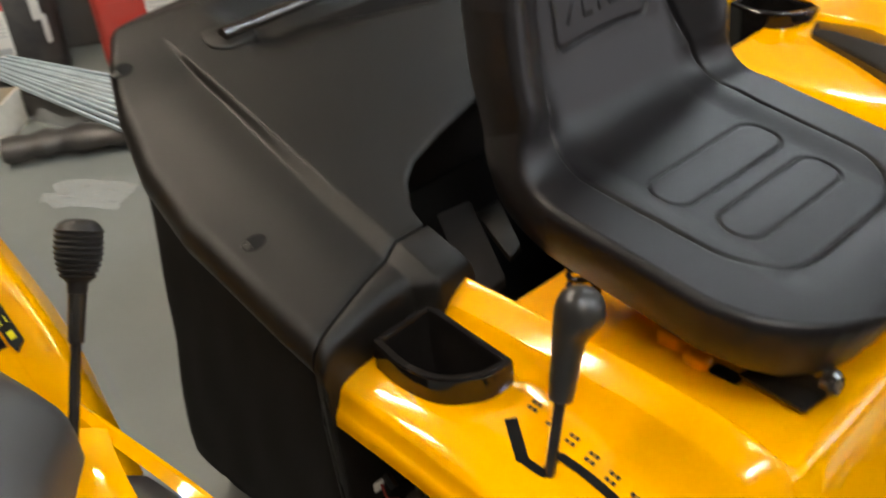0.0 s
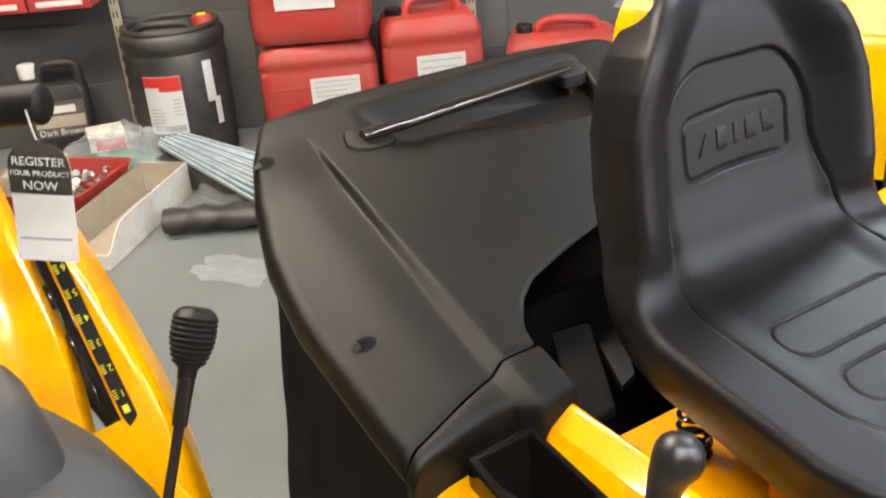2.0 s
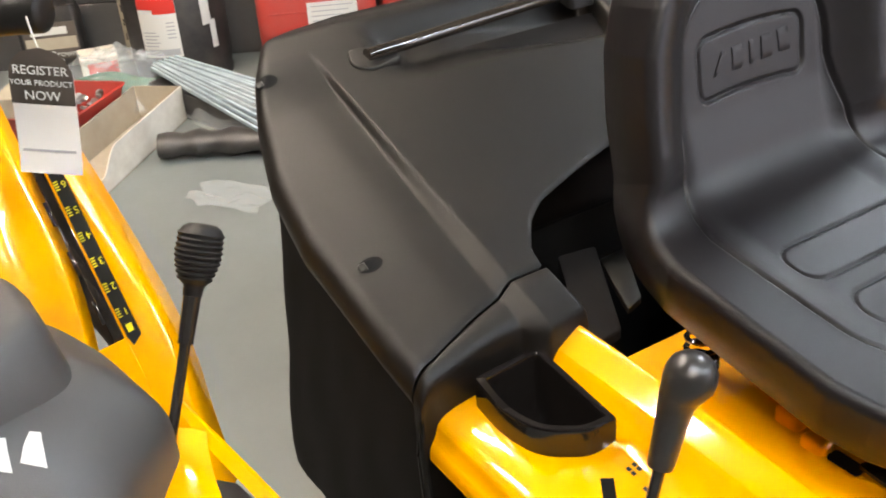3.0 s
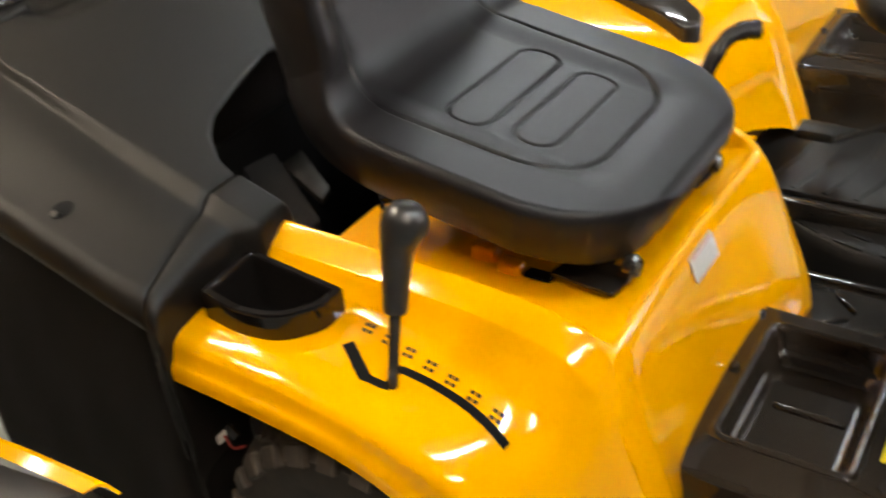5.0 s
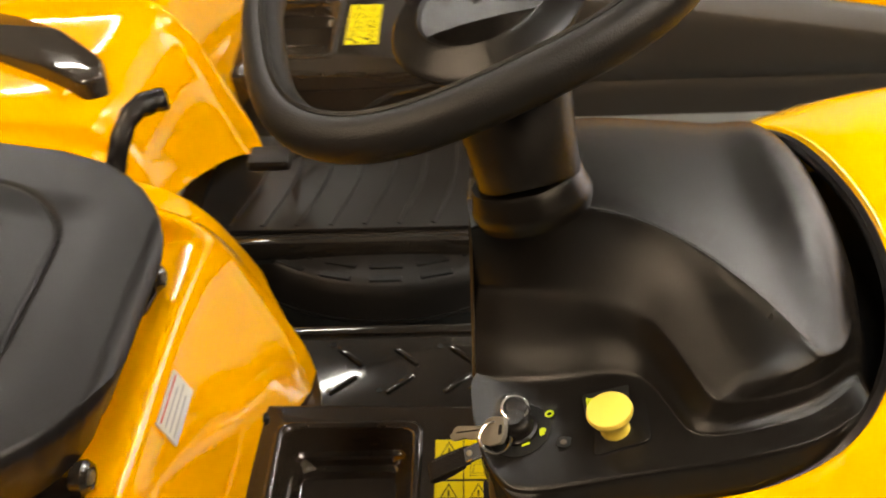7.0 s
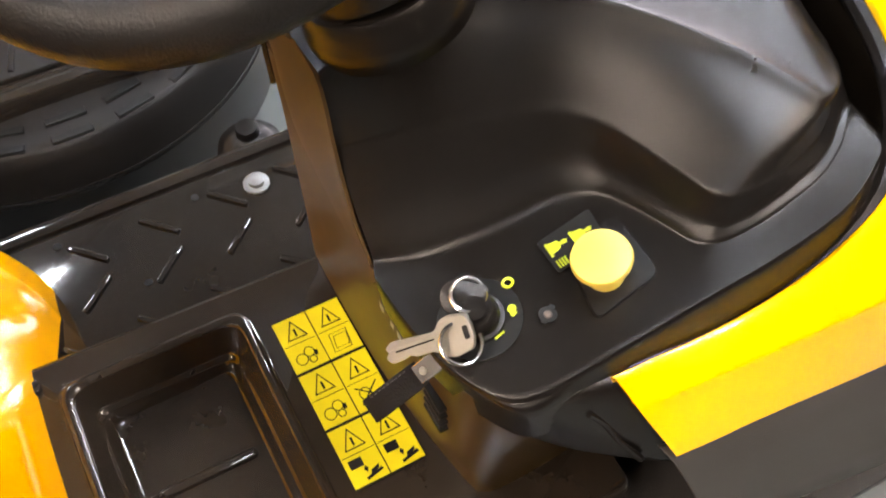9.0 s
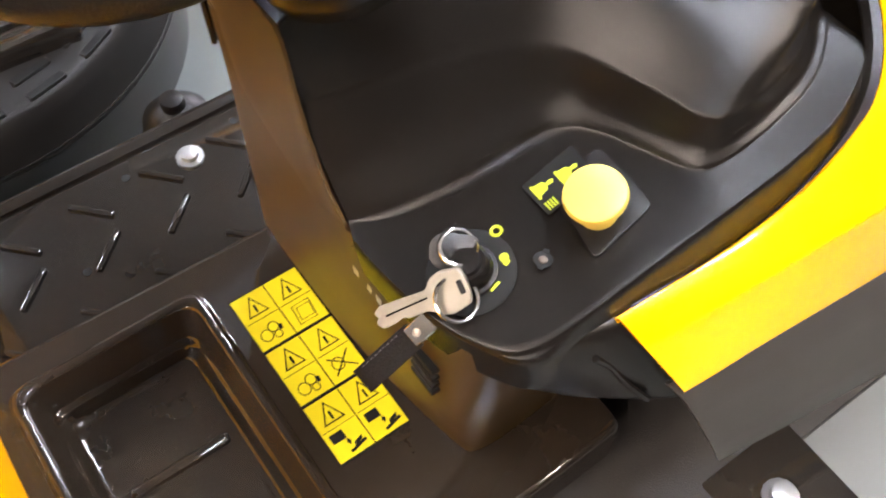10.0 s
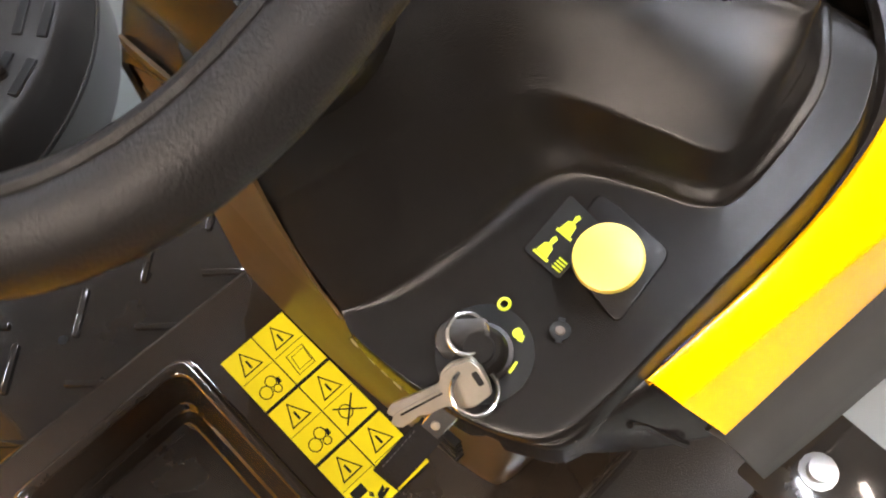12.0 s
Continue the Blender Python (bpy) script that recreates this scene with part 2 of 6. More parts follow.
def skin(net, nu=2, nv=2, thick=0.004, mirror=False):
    """A smooth shell over a net of control points (rows of points)."""
    net = [[Vector(p) for p in row] for row in net]
    if mirror:
        net = [[Vector((p.x, -p.y, p.z)) for p in reversed(row) if abs(p.y) > 1e-6] + row for row in net]
    net = [soften(row, nv) for row in net]
    cols = [soften([row[j] for row in net], nu) for j in range(len(net[0]))]
    bm = bmesh.new()
    g = [[bm.verts.new(p) for p in c] for c in cols]
    for a, b in zip(g, g[1:]):
        for i in range(len(a) - 1):
            bm.faces.new((a[i], a[i + 1], b[i + 1], b[i]))
    bmesh.ops.recalc_face_normals(bm, faces=bm.faces)
    for f in bm.faces:
        f.normal_update()
    if sum(f.normal.z * f.calc_area() for f in bm.faces) < 0:
        bmesh.ops.reverse_faces(bm, faces=bm.faces)
    if thick:
        bmesh.ops.solidify(bm, geom=list(bm.faces), thickness=thick)
    return bm


def drape(tree, pts, lift=0.0006):
    """Points (x, y) laid on a surface from above."""
    out = []
    for p in pts:
        hit = tree.ray_cast(Vector((p[0], p[1], 2.0)), Vector((0, 0, -1)))
        out.append(hit[0] + hit[1] * (lift if hit[1].z > 0 else -lift))
    return out


def draped_patch(tree, corners, nu=6, nv=2, lift=0.0007, bm=None):
    """A thin strip that hugs a surface: corners (x, y) in order."""
    bm = bm or bmesh.new()
    a, b, c, d = (Vector(p) for p in corners)
    g = []
    for i in range(nu + 1):
        u = i / nu
        p, q = a.lerp(b, u), d.lerp(c, u)
        g.append([bm.verts.new(v) for v in drape(tree, [p.lerp(q, j / nv) for j in range(nv + 1)], lift)])
    for r, s in zip(g, g[1:]):
        for j in range(nv):
            bm.faces.new((r[j], s[j], s[j + 1], r[j + 1]))
    return bm


# ---- the room ----
WALL_TURN = Matrix.Rotation(radians(149), 4, "Z")  # x of this frame runs towards the back wall, y along it


def wall_point(d, s, z):
    """A place d metres ahead towards the back wall and s metres along it."""
    return WALL_TURN @ Vector((d, -s, z))


def wall_pose(d, s, z, turn=0):
    return Matrix.Translation(wall_point(d, s, z)) @ Matrix.Rotation(radians(149 + turn), 4, "Z")


part("floor", box(-9, 9, -9, 9, -0.1, 0.0), FLOOR, None, "").matrix_basis = Matrix.Identity(4)
tagged(bpy.data.objects["floor"], "grey painted concrete floor with stains", "floor", kind="structure")
WALL_D = 2.97


def room_walls():
    spans = [("wall_north", box(WALL_D, WALL_D + 0.2, -5.2, 5.2, 0, 3.0)), ("wall_south", box(-5.2, -5.0, -5.2, 5.2, 0, 3.0)), ("wall_west", box(-5.0, WALL_D, 5.0, 5.2, 0, 3.0))]
    # the far side wall has an open loading door
    bm = box(-5.0, -3.9, -5.2, -5.0, 0, 3.0)
    add_box(bm, -0.7, WALL_D, -5.2, -5.0, 0, 3.0)
    add_box(bm, -3.9, -0.7, -5.2, -5.0, 2.55, 3.0)
    spans.append(("wall_east", bm))
    for name, bm in spans:
        # east wall is out of view and made pale to bounce light onto the seat back
        ob = part(name, bm, BOUNCE_WALL if name == "wall_east" else WALL, None)
        ob.matrix_basis = WALL_TURN.copy()
        tagged(ob, "block wall of the workshop, painted grey, the unseen east one pale for bounce", "wall", kind="structure")
    ob = part("backdrop", box(-5.2, 0.6, -6.4, -6.3, -0.1, 4.0), DAYLIGHT, None)
    ob.matrix_basis = WALL_TURN.copy()
    tagged(ob, "pale overcast daylight outside the loading door", "backdrop", kind="structure")
    ob = part("ceiling", box(-5.2, WALL_D + 0.2, -5.2, 5.2, 3.0, 3.1), CEIL, None)
    ob.matrix_basis = WALL_TURN.copy()
    tagged(ob, "pale painted workshop ceiling", "ceiling", kind="structure")


room_walls()


def ceiling_light(x, y, turn, glow):
    root = thing("ceiling_light", "white twin fluorescent batten on the ceiling", "ceiling light", "ceiling lights")
    part("housing", box(-0.63, 0.63, -0.09, 0.09, 0.05, 0.12, 0.01), WHITE, root)
    for s in (-0.045, 0.045):
        part("tube", tube([(-0.6, s, 0.03), (0.6, s, 0.03)], 0.016, 10), glow, root, "glowing fluorescent tube")
    root.matrix_basis = pose(x, y, 2.88, 0, 0, turn)
    return root


for lx, ly, glow in ((-2.3, -0.1, GLOW), (0.8, -0.55, COOL_GLOW), (1.9, 2.0, COOL_GLOW), (1.7, -1.7, GLOW), (-1.9, -1.3, GLOW), (2.6, 3.0, COOL_GLOW), (2.6, 0.8, COOL_GLOW), (-1.35, 3.2, COOL_GLOW)):
    ceiling_light(lx, ly, 59, glow)


# ---- lawn tractor ----
def seat_shell(half_at, path, bolster, grooves, thick, cy, nv=320):
    """A padded shell swept along path, with raised sides and pressed lines."""
    rs = []
    n = len(path)
    run = [0.0]
    for a, b in zip(path, path[1:]):
        run.append(run[-1] + (b - a).length)
    for i, p in enumerate(path):
        d = (path[min(i + 2, n - 1)] - path[max(i - 2, 0)]).normalized()
        nor = Vector((d.z, 0, -d.x))
        s = run[i]
        h, th = half_at(s), thick(s)
        top = []
        for j in range(nv + 1):
            v = -1 + 2 * j / nv
            v = math.copysign(1 - (1 - abs(v)) ** 1.2, v)
            lift = bolster(s, v * h, h) - grooves(s, v * h)
            near = max(0.0, 1 - min(s / 0.02, (h - abs(v) * h) / 0.011))
            drop = 0.012 * (1 - math.sqrt(max(0.0, 1 - near * near)))
            top.append(p + Vector((0, v * h + cy, 0)) + nor * (lift - drop))
        low = bolster(s, h, h)
        back = Vector((-0.016 * max(0.0, 1 - s / 0.05), 0, 0))
        bot = [p + back * k + Vector((0, v * h + cy, 0)) - nor * (th * k - low * (1 - k)) for v, k in ((0.985, 0.5), (0.955, 0.93), (0.93, 1.0), (0.6, 1.0), (0.2, 1.0), (-0.2, 1.0), (-0.6, 1.0), (-0.93, 1.0), (-0.955, 0.93), (-0.985, 0.5))]
        rs.append(top + bot)
    return rings(rs)


def edge_distance(s, y, s0, s1, y0, y1, r):
    """Signed distance from a rounded rectangle, less than zero inside."""
    cx, cy, hx, hy = (s0 + s1) / 2, (y0 + y1) / 2, (s1 - s0) / 2 - r, (y1 - y0) / 2 - r
    qx, qy = abs(s - cx) - hx, abs(y - cy) - hy
    return math.hypot(max(qx, 0), max(qy, 0)) + min(max(qx, qy), 0) - r


def pressed(d, depth, width):
    return depth * math.exp(-((d / width) ** 2))


def tractor_seat():
    root = thing("tractor_seat", "black moulded vinyl tractor seat with pressed pads", "seat")
    cy = 0.004
    path = spline([(-0.098, 0, 0.5565), (-0.105, 0, 0.558), (-0.125, 0, 0.5615), (-0.152, 0, 0.5665), (-0.22, 0, 0.579), (-0.30, 0, 0.594), (-0.38, 0, 0.6095), (-0.425, 0, 0.622), (-0.451, 0, 0.641), (-0.465, 0, 0.668), (-0.474, 0, 0.70), (-0.484, 0, 0.76), (-0.493, 0, 0.82), (-0.500, 0, 0.866), (-0.509, 0, 0.888), (-0.526, 0, 0.898), (-0.548, 0, 0.898)], 36)
    run = [0.0]
    for a, b in zip(path, path[1:]):
        run.append(run[-1] + (b - a).length)
    total = run[-1]

    def at_x(x):
        return next(s for s, p in zip(run, path) if p.x < x)

    def at_z(z):
        return next(s for s, p in zip(run, path) if p.z > z and p.x < -0.4)

    waist, up = at_z(0.66), at_z(0.78)
    S = [0, 0.001, 0.003, 0.007, 0.014, 0.024, 0.038, 0.055, 0.08, 0.12, at_x(-0.39), at_z(0.63), waist, at_z(0.72), up, at_z(0.82), at_z(0.85), at_z(0.88), at_z(0.893), total]
    half_w = [0.055, 0.066, 0.079, 0.095, 0.115, 0.134, 0.153, 0.170, 0.186, 0.197, 0.199, 0.188, 0.176, 0.177, 0.172, 0.157, 0.140, 0.110, 0.088, 0.06]

    def half(s):
        return lerp(S, half_w, s)

    def thick(s):
        return 0.066 - 0.022 * smooth(waist - 0.06, waist + 0.03, s)

    def bolster(s, y, h):
        back = smooth(at_x(-0.41), waist + 0.03, s) * smooth(total, total - 0.1, s)
        lift = 0.034 * smooth(h - 0.082, h - 0.012, abs(y)) * back
        return lift - 0.005 * smooth(0.13, 0.09, abs(y)) * (1 - back) * smooth(0.05, 0.1, s)

    front, arch = at_x(-0.184), at_z(0.822)
    G = [0, at_x(-0.25), at_x(-0.40), waist, at_z(0.72), arch]
    gw = [0.128, 0.131, 0.136, 0.121, 0.106, 0.098]
    b0, b1 = at_z(0.714), at_z(0.772)
    pads = ((at_x(-0.234), at_x(-0.284), 0.088), (at_x(-0.308), at_x(-0.36), 0.096))

    def grooves(s, y):
        d = edge_distance(s, y * 0.13 / lerp(G, gw, s), front, arch, -0.13, 0.13, 0.075)
        high = smooth(waist, waist + 0.05, s)
        g = pressed(d, 0.0040, 0.0019) + 0.0045 * smooth(0.006, -0.006, d) * high
        for s0, s1, w in pads:
            g += pressed(edge_distance(s, y, s0, s1, -w, w, 0.022), 0.0024, 0.0014)
        d = edge_distance(s + 0.9 * y * y, y, b0, b1 + 0.003, -0.075, 0.075, 0.013)
        return g + pressed(d, 0.003, 0.0022) + 0.0012 * smooth(0.002, -0.002, d)

    bm = seat_shell(half, path, bolster, grooves, thick, cy)
    tree = BVHTree.FromBMesh(bm)
    shell = part("seat_shell", bm, VINYL, root, "black vinyl shell with pressed lines", sharp=60)
    # raised plain shapes on the backrest panel
    for y, w, lean in ((-0.046, 0.006, -0.55), (-0.022, 0.015, 0.0), (-0.001, 0.006, 0.0), (0.021, 0.017, 0.0), (0.047, 0.018, 0.12)):
        bar = bmesh.new()
        g = []
        for k in range(7):
            z = 0.7295 + 0.028 * k / 6 + 0.05 * (y + 0.046)
            mid = cy + y + (z - 0.745) * -lean
            row = []
            for q in (-1, -0.86, 0, 0.86, 1):
                hit = tree.ray_cast(Vector((-0.3, mid + q * w / 2, z)), Vector((-1, 0, 0)))
                row.append(bar.verts.new(hit[0] + Vector((0.0014 if abs(q) < 1 and 0 < k < 6 else -0.0008, 0, 0))))
            g.append(row)
        for r0, r1 in zip(g, g[1:]):
            for k in range(4):
                bar.faces.new((r0[k], r0[k + 1], r1[k + 1], r1[k]))
        part("raised_bar", bar, VINYL, shell)
    part("seat_pan", box(-0.13, 0.13, -0.12, 0.13, -0.012, 0.012, 0.008, 2, pose(-0.275, 0, 0.514, 0, 10.8, 0)), STEEL_BLACK, root, "black pressed steel pan under the cushion")
    for y in (-0.112, 0.120):
        bracket = part("pivot_bracket", box(-0.205, -0.138, y - 0.003, y + 0.003, 0.462, 0.500, 0.002), STEEL_BLACK, root, "black steel hinge plate")
        part("hinge_foot", slab(rounded([(-0.215, y - 0.022), (-0.14, y - 0.03), (-0.134, y + 0.012), (-0.205, y + 0.016)], 0.004), 0.462, 0.466, 0.0008), STEEL_BLACK, bracket)
        part("knob", lathe([(0.004, 0), (0.0125, 0.001), (0.0135, 0.010), (0.010, 0.0145), (0.0075, 0.0135), (0.0068, 0.009), (0.001, 0.009)], 18, Matrix.Translation((-0.140, y, 0.483)) @ Matrix.Rotation(radians(90), 4, "Y")), GLOSS, root, "round black plastic knob")
        part("bolt", lathe([(0.002, 0), (0.0058, 0.001), (0.0058, 0.006), (0.002, 0.007)], 6, Matrix.Translation((-0.131, y, 0.483)) @ Matrix.Rotation(radians(90), 4, "Y")), BRASS, root, "brass-coloured hinge bolt")
    for y in (-0.13, 0.14):
        coil = [(-0.405 + 0.016 * math.cos(a), y + 0.016 * math.sin(a), 0.452 + 0.10 * a / 50) for a in np.linspace(0, 50, 150)]
        part("spring", tube(coil, 0.0032, 6), STEEL_BLACK, root, "black coil spring")
    return root


BODY_ROWS = (  # |y|, then x and z from the rear to the front edge
    (0.0, ((-0.475, 0.45), (-0.3, 0.45), (-0.15, 0.452), (-0.122, 0.464), (-0.108, 0.46), (-0.088, 0.40), (-0.062, 0.30), (-0.055, 0.24))),
    (0.15, ((-0.475, 0.45), (-0.3, 0.45), (-0.15, 0.452), (-0.120, 0.464), (-0.104, 0.458), (-0.082, 0.39), (-0.056, 0.30), (-0.05, 0.24))),
    (0.2, ((-0.475, 0.452), (-0.3, 0.452), (-0.16, 0.455), (-0.118, 0.463), (-0.098, 0.45), (-0.072, 0.38), (-0.042, 0.29), (-0.035, 0.23))),
    (0.204, ((-0.53, 0.526), (-0.40, 0.521), (-0.22, 0.492), (-0.13, 0.467), (-0.096, 0.445), (-0.068, 0.37), (-0.037, 0.285), (-0.03, 0.228))),
    (0.214, ((-0.53, 0.527), (-0.40, 0.522), (-0.22, 0.493), (-0.13, 0.466), (-0.095, 0.438), (-0.066, 0.365), (-0.035, 0.28), (-0.03, 0.228))),
    (0.246, ((-0.525, 0.517), (-0.40, 0.51), (-0.22, 0.482), (-0.14, 0.456), (-0.10, 0.42), (-0.068, 0.35), (-0.035, 0.27), (-0.028, 0.227))),
    (0.262, ((-0.525, 0.50), (-0.40, 0.492), (-0.22, 0.467), (-0.145, 0.443), (-0.105, 0.405), (-0.074, 0.335), (-0.045, 0.265), (-0.035, 0.23))),
    (0.29, ((-0.525, 0.462), (-0.40, 0.458), (-0.24, 0.44), (-0.16, 0.417), (-0.12, 0.38), (-0.092, 0.325), (-0.072, 0.285), (-0.06, 0.26))),
    (0.352, ((-0.525, 0.46), (-0.40, 0.456), (-0.27, 0.44), (-0.19, 0.415), (-0.15, 0.38), (-0.125, 0.34), (-0.108, 0.305), (-0.098, 0.285))),
    (0.384, ((-0.525, 0.452), (-0.40, 0.448), (-0.28, 0.432), (-0.20, 0.405), (-0.16, 0.37), (-0.135, 0.33), (-0.118, 0.295), (-0.108, 0.275))),
    (0.389, ((-0.525, 0.432), (-0.40, 0.428), (-0.28, 0.414), (-0.20, 0.375), (-0.16, 0.34), (-0.135, 0.305), (-0.118, 0.27), (-0.108, 0.255))),
    (0.397, ((-0.525, 0.422), (-0.40, 0.418), (-0.28, 0.404), (-0.20, 0.362), (-0.16, 0.328), (-0.135, 0.292), (-0.118, 0.258), (-0.108, 0.243))),
    (0.398, ((-0.525, 0.408), (-0.40, 0.404), (-0.28, 0.39), (-0.20, 0.348), (-0.16, 0.314), (-0.135, 0.28), (-0.118, 0.246), (-0.108, 0.231))),
)


RIDGE_ROWS = (  # crisp ridge of the near tractor between seat deck and fender
    (0.208, ((-0.475, 0.452), (-0.3, 0.452), (-0.16, 0.455), (-0.118, 0.463), (-0.097, 0.448), (-0.070, 0.375), (-0.04, 0.288), (-0.033, 0.229))),
    (0.214, ((-0.53, 0.500), (-0.40, 0.499), (-0.22, 0.491), (-0.135, 0.480), (-0.096, 0.448), (-0.067, 0.37), (-0.037, 0.285), (-0.03, 0.228))),
    (0.218, ((-0.53, 0.507), (-0.40, 0.505), (-0.22, 0.497), (-0.135, 0.484), (-0.096, 0.447), (-0.067, 0.37), (-0.037, 0.285), (-0.03, 0.228))),
    (0.224, ((-0.53, 0.506), (-0.40, 0.504), (-0.22, 0.497), (-0.135, 0.483), (-0.096, 0.444), (-0.067, 0.367), (-0.036, 0.282), (-0.03, 0.228))),
    (0.246, ((-0.53, 0.491), (-0.40, 0.491), (-0.22, 0.485), (-0.14, 0.467), (-0.10, 0.428), (-0.068, 0.352), (-0.035, 0.27), (-0.028, 0.227))),
    (0.250, ((-0.53, 0.488), (-0.40, 0.488), (-0.22, 0.482), (-0.141, 0.463), (-0.101, 0.424), (-0.069, 0.348), (-0.036, 0.269), (-0.029, 0.227))),
    (0.266, ((-0.525, 0.463), (-0.40, 0.463), (-0.22, 0.458), (-0.145, 0.440), (-0.106, 0.402), (-0.075, 0.333), (-0.047, 0.265), (-0.037, 0.231))),
)
HOLDER = [(-0.506, -0.262), (-0.502, -0.346), (-0.450, -0.352), (-0.402, -0.342), (-0.375, -0.304), (-0.373, -0.272)]


def inside(x, y, poly):
    odd = False
    for (ax, ay), (bx, by) in zip(poly, poly[1:] + poly[:1]):
        if (ay > y) != (by > y) and x < ax + (y - ay) * (bx - ax) / (by - ay):
            odd = not odd
    return odd


def widened(a):
    return lerp([0, 0.2, 0.262, 0.29, 0.352, 0.401], [0, 0.26, 0.315, 0.34, 0.50, 0.60], a)


def tractor_body(root, wide):
    net = [[(x, -a, z) for x, z in row] for a, row in BODY_ROWS[:3] + RIDGE_ROWS + BODY_ROWS[7:]]
    if wide:
        net = [[(x + 0.045 * smooth(0.2, 0.25, a), -widened(a), z + (0.035 * smooth(-0.07, -0.13, x) * (1 - smooth(0.27, 0.3, a)) + lerp((-0.45, -0.3, -0.2, -0.16, -0.12, -0.07), (0.026, 0.032, 0.055, 0.078, 0.055, 0.0), x) * smooth(0.27, 0.3, a)) * smooth(0.2, 0.25, a)) for x, z in row] for a, row in BODY_ROWS]
    rows = [[net[j][i] for j in range(len(net))] for i in range(len(net[0]))]
    bm = skin(rows, 3, 3, 0, True)
    # opening for the cup holder
    off, back = (0.045, -0.05) if wide else (0.0, 0.0)
    near = [f for f in bm.faces if abs(f.calc_center_median().x - back + 0.44) < 0.1 and abs(f.calc_center_median().y + 0.31 + off) < 0.075]
    bmesh.ops.subdivide_edges(bm, edges=list({e for f in near for e in f.edges}), cuts=3, use_grid_fill=True)
    hole = [(back - 0.44 + (x + 0.44) * 0.86, -0.31 + (y + 0.31) * 0.84 - off) for x, y in HOLDER]
    gone = [f for f in bm.faces if inside(f.calc_center_median().x, f.calc_center_median().y, hole)]
    bmesh.ops.delete(bm, geom=gone, context="FACES")
    tree = BVHTree.FromBMesh(bm)
    bmesh.ops.solidify(bm, geom=list(bm.faces), thickness=0.004)
    return part("fender_body", bm, YELLOW, root, "glossy yellow moulded seat deck with both fenders", sharp=50), tree


def deck_ribs(root):
    """Moulded yellow ribs on the deck under the seat."""
    for x, y, w, l, h in ((-0.262, -0.128, 0.010, 0.028, 0.464), (-0.30, -0.115, 0.012, 0.03, 0.467), (-0.27, 0.14, 0.016, 0.035, 0.467), (-0.34, 0.0, 0.05, 0.02, 0.467)):
        part("deck_rib", box(x - l / 2, x + l / 2, y - w, y + w, 0.445, h, 0.006, 3), YELLOW, root, "yellow moulded rib under the seat")
    # slot is not cut; its shaded inside is a near-black patch
    part("deck_slot", slab(rounded([(-0.245, -0.137), (-0.212, -0.137), (-0.212, -0.122), (-0.245, -0.122)], 0.004), 0.4535, 0.4562), RECESS_SHADE, root, "deck slot, its shaded inside drawn as a near-black patch")


def cup_holder(root, dx=0.0, dy=0.0, dz=0.0):
    """A black open box let into the fender."""
    o = rounded(HOLDER, [0.004, 0.006, 0.035, 0.04, 0.012, 0.004], 10)
    c = Vector((-0.440, -0.306))
    rs = []
    for ins, z in ((0.0, 0.40), (0.0, 0.45), (0.0, 0.481), (0.0005, 0.4845), (0.0018, 0.486), (0.0085, 0.486), (0.0098, 0.4845), (0.0104, 0.480), (0.019, 0.41), (0.023, 0.405)):
        rs.append([(dx + c.x + (p.x - c.x) * (1 - ins / 0.066), dy + c.y + (p.y - c.y) * (1 - ins / 0.045), dz + z + 0.1 * max(0.0, -0.45 - p.x) * (z > 0.42)) for p in o])
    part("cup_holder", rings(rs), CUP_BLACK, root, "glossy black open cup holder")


def rear_wheel(root, x, y, r, w):
    prof = [(r * 0.55, -w * 0.40), (r * 0.72, -w * 0.5), (r * 0.86, -w * 0.48), (r * 0.93, -w * 0.38), (r * 0.955, -w * 0.2), (r * 0.96, 0), (r * 0.955, w * 0.2), (r * 0.93, w * 0.38), (r * 0.86, w * 0.48), (r * 0.72, w * 0.5), (r * 0.55, w * 0.40)]
    m = Matrix.Translation((x, y, r)) @ Matrix.Rotation(radians(90), 4, "X")
    tyre = part("tyre", lathe(prof, 48, m), TYRE, root, "dusty black turf tyre with block tread")
    lug = box(-0.004, 0.009, -0.0115, 0.0115, -0.0125, 0.0125, 0.002, 1)
    me = bpy.data.meshes.new("tread_lug")
    lug.to_mesh(me)
    lug.free()
    me.materials.append(TYRE)
    for k in range(26):
        for row, (t, rr, lean) in enumerate(((-0.46, 0.885, 62), (-0.31, 0.945, 18), (-0.11, 0.958, 3), (0.11, 0.958, -3), (0.31, 0.945, -18))):
            ob = new("tread_lug", me)
            ob.parent = tyre
            ob.matrix_basis = m @ Matrix.Rotation(2 * math.pi * (k + 0.5 * (row % 2)) / 26, 4, "Z") @ Matrix.Translation((r * rr, 0, -t * w)) @ Matrix.Rotation(radians(-lean), 4, "Y")
    part("rim", lathe([(0.02, -w * 0.3), (r * 0.5, -w * 0.35), (r * 0.56, -w * 0.42), (r * 0.56, w * 0.42), (0.02, w * 0.3)], 32, m), GREYPLASTIC, root, "dark steel rim")


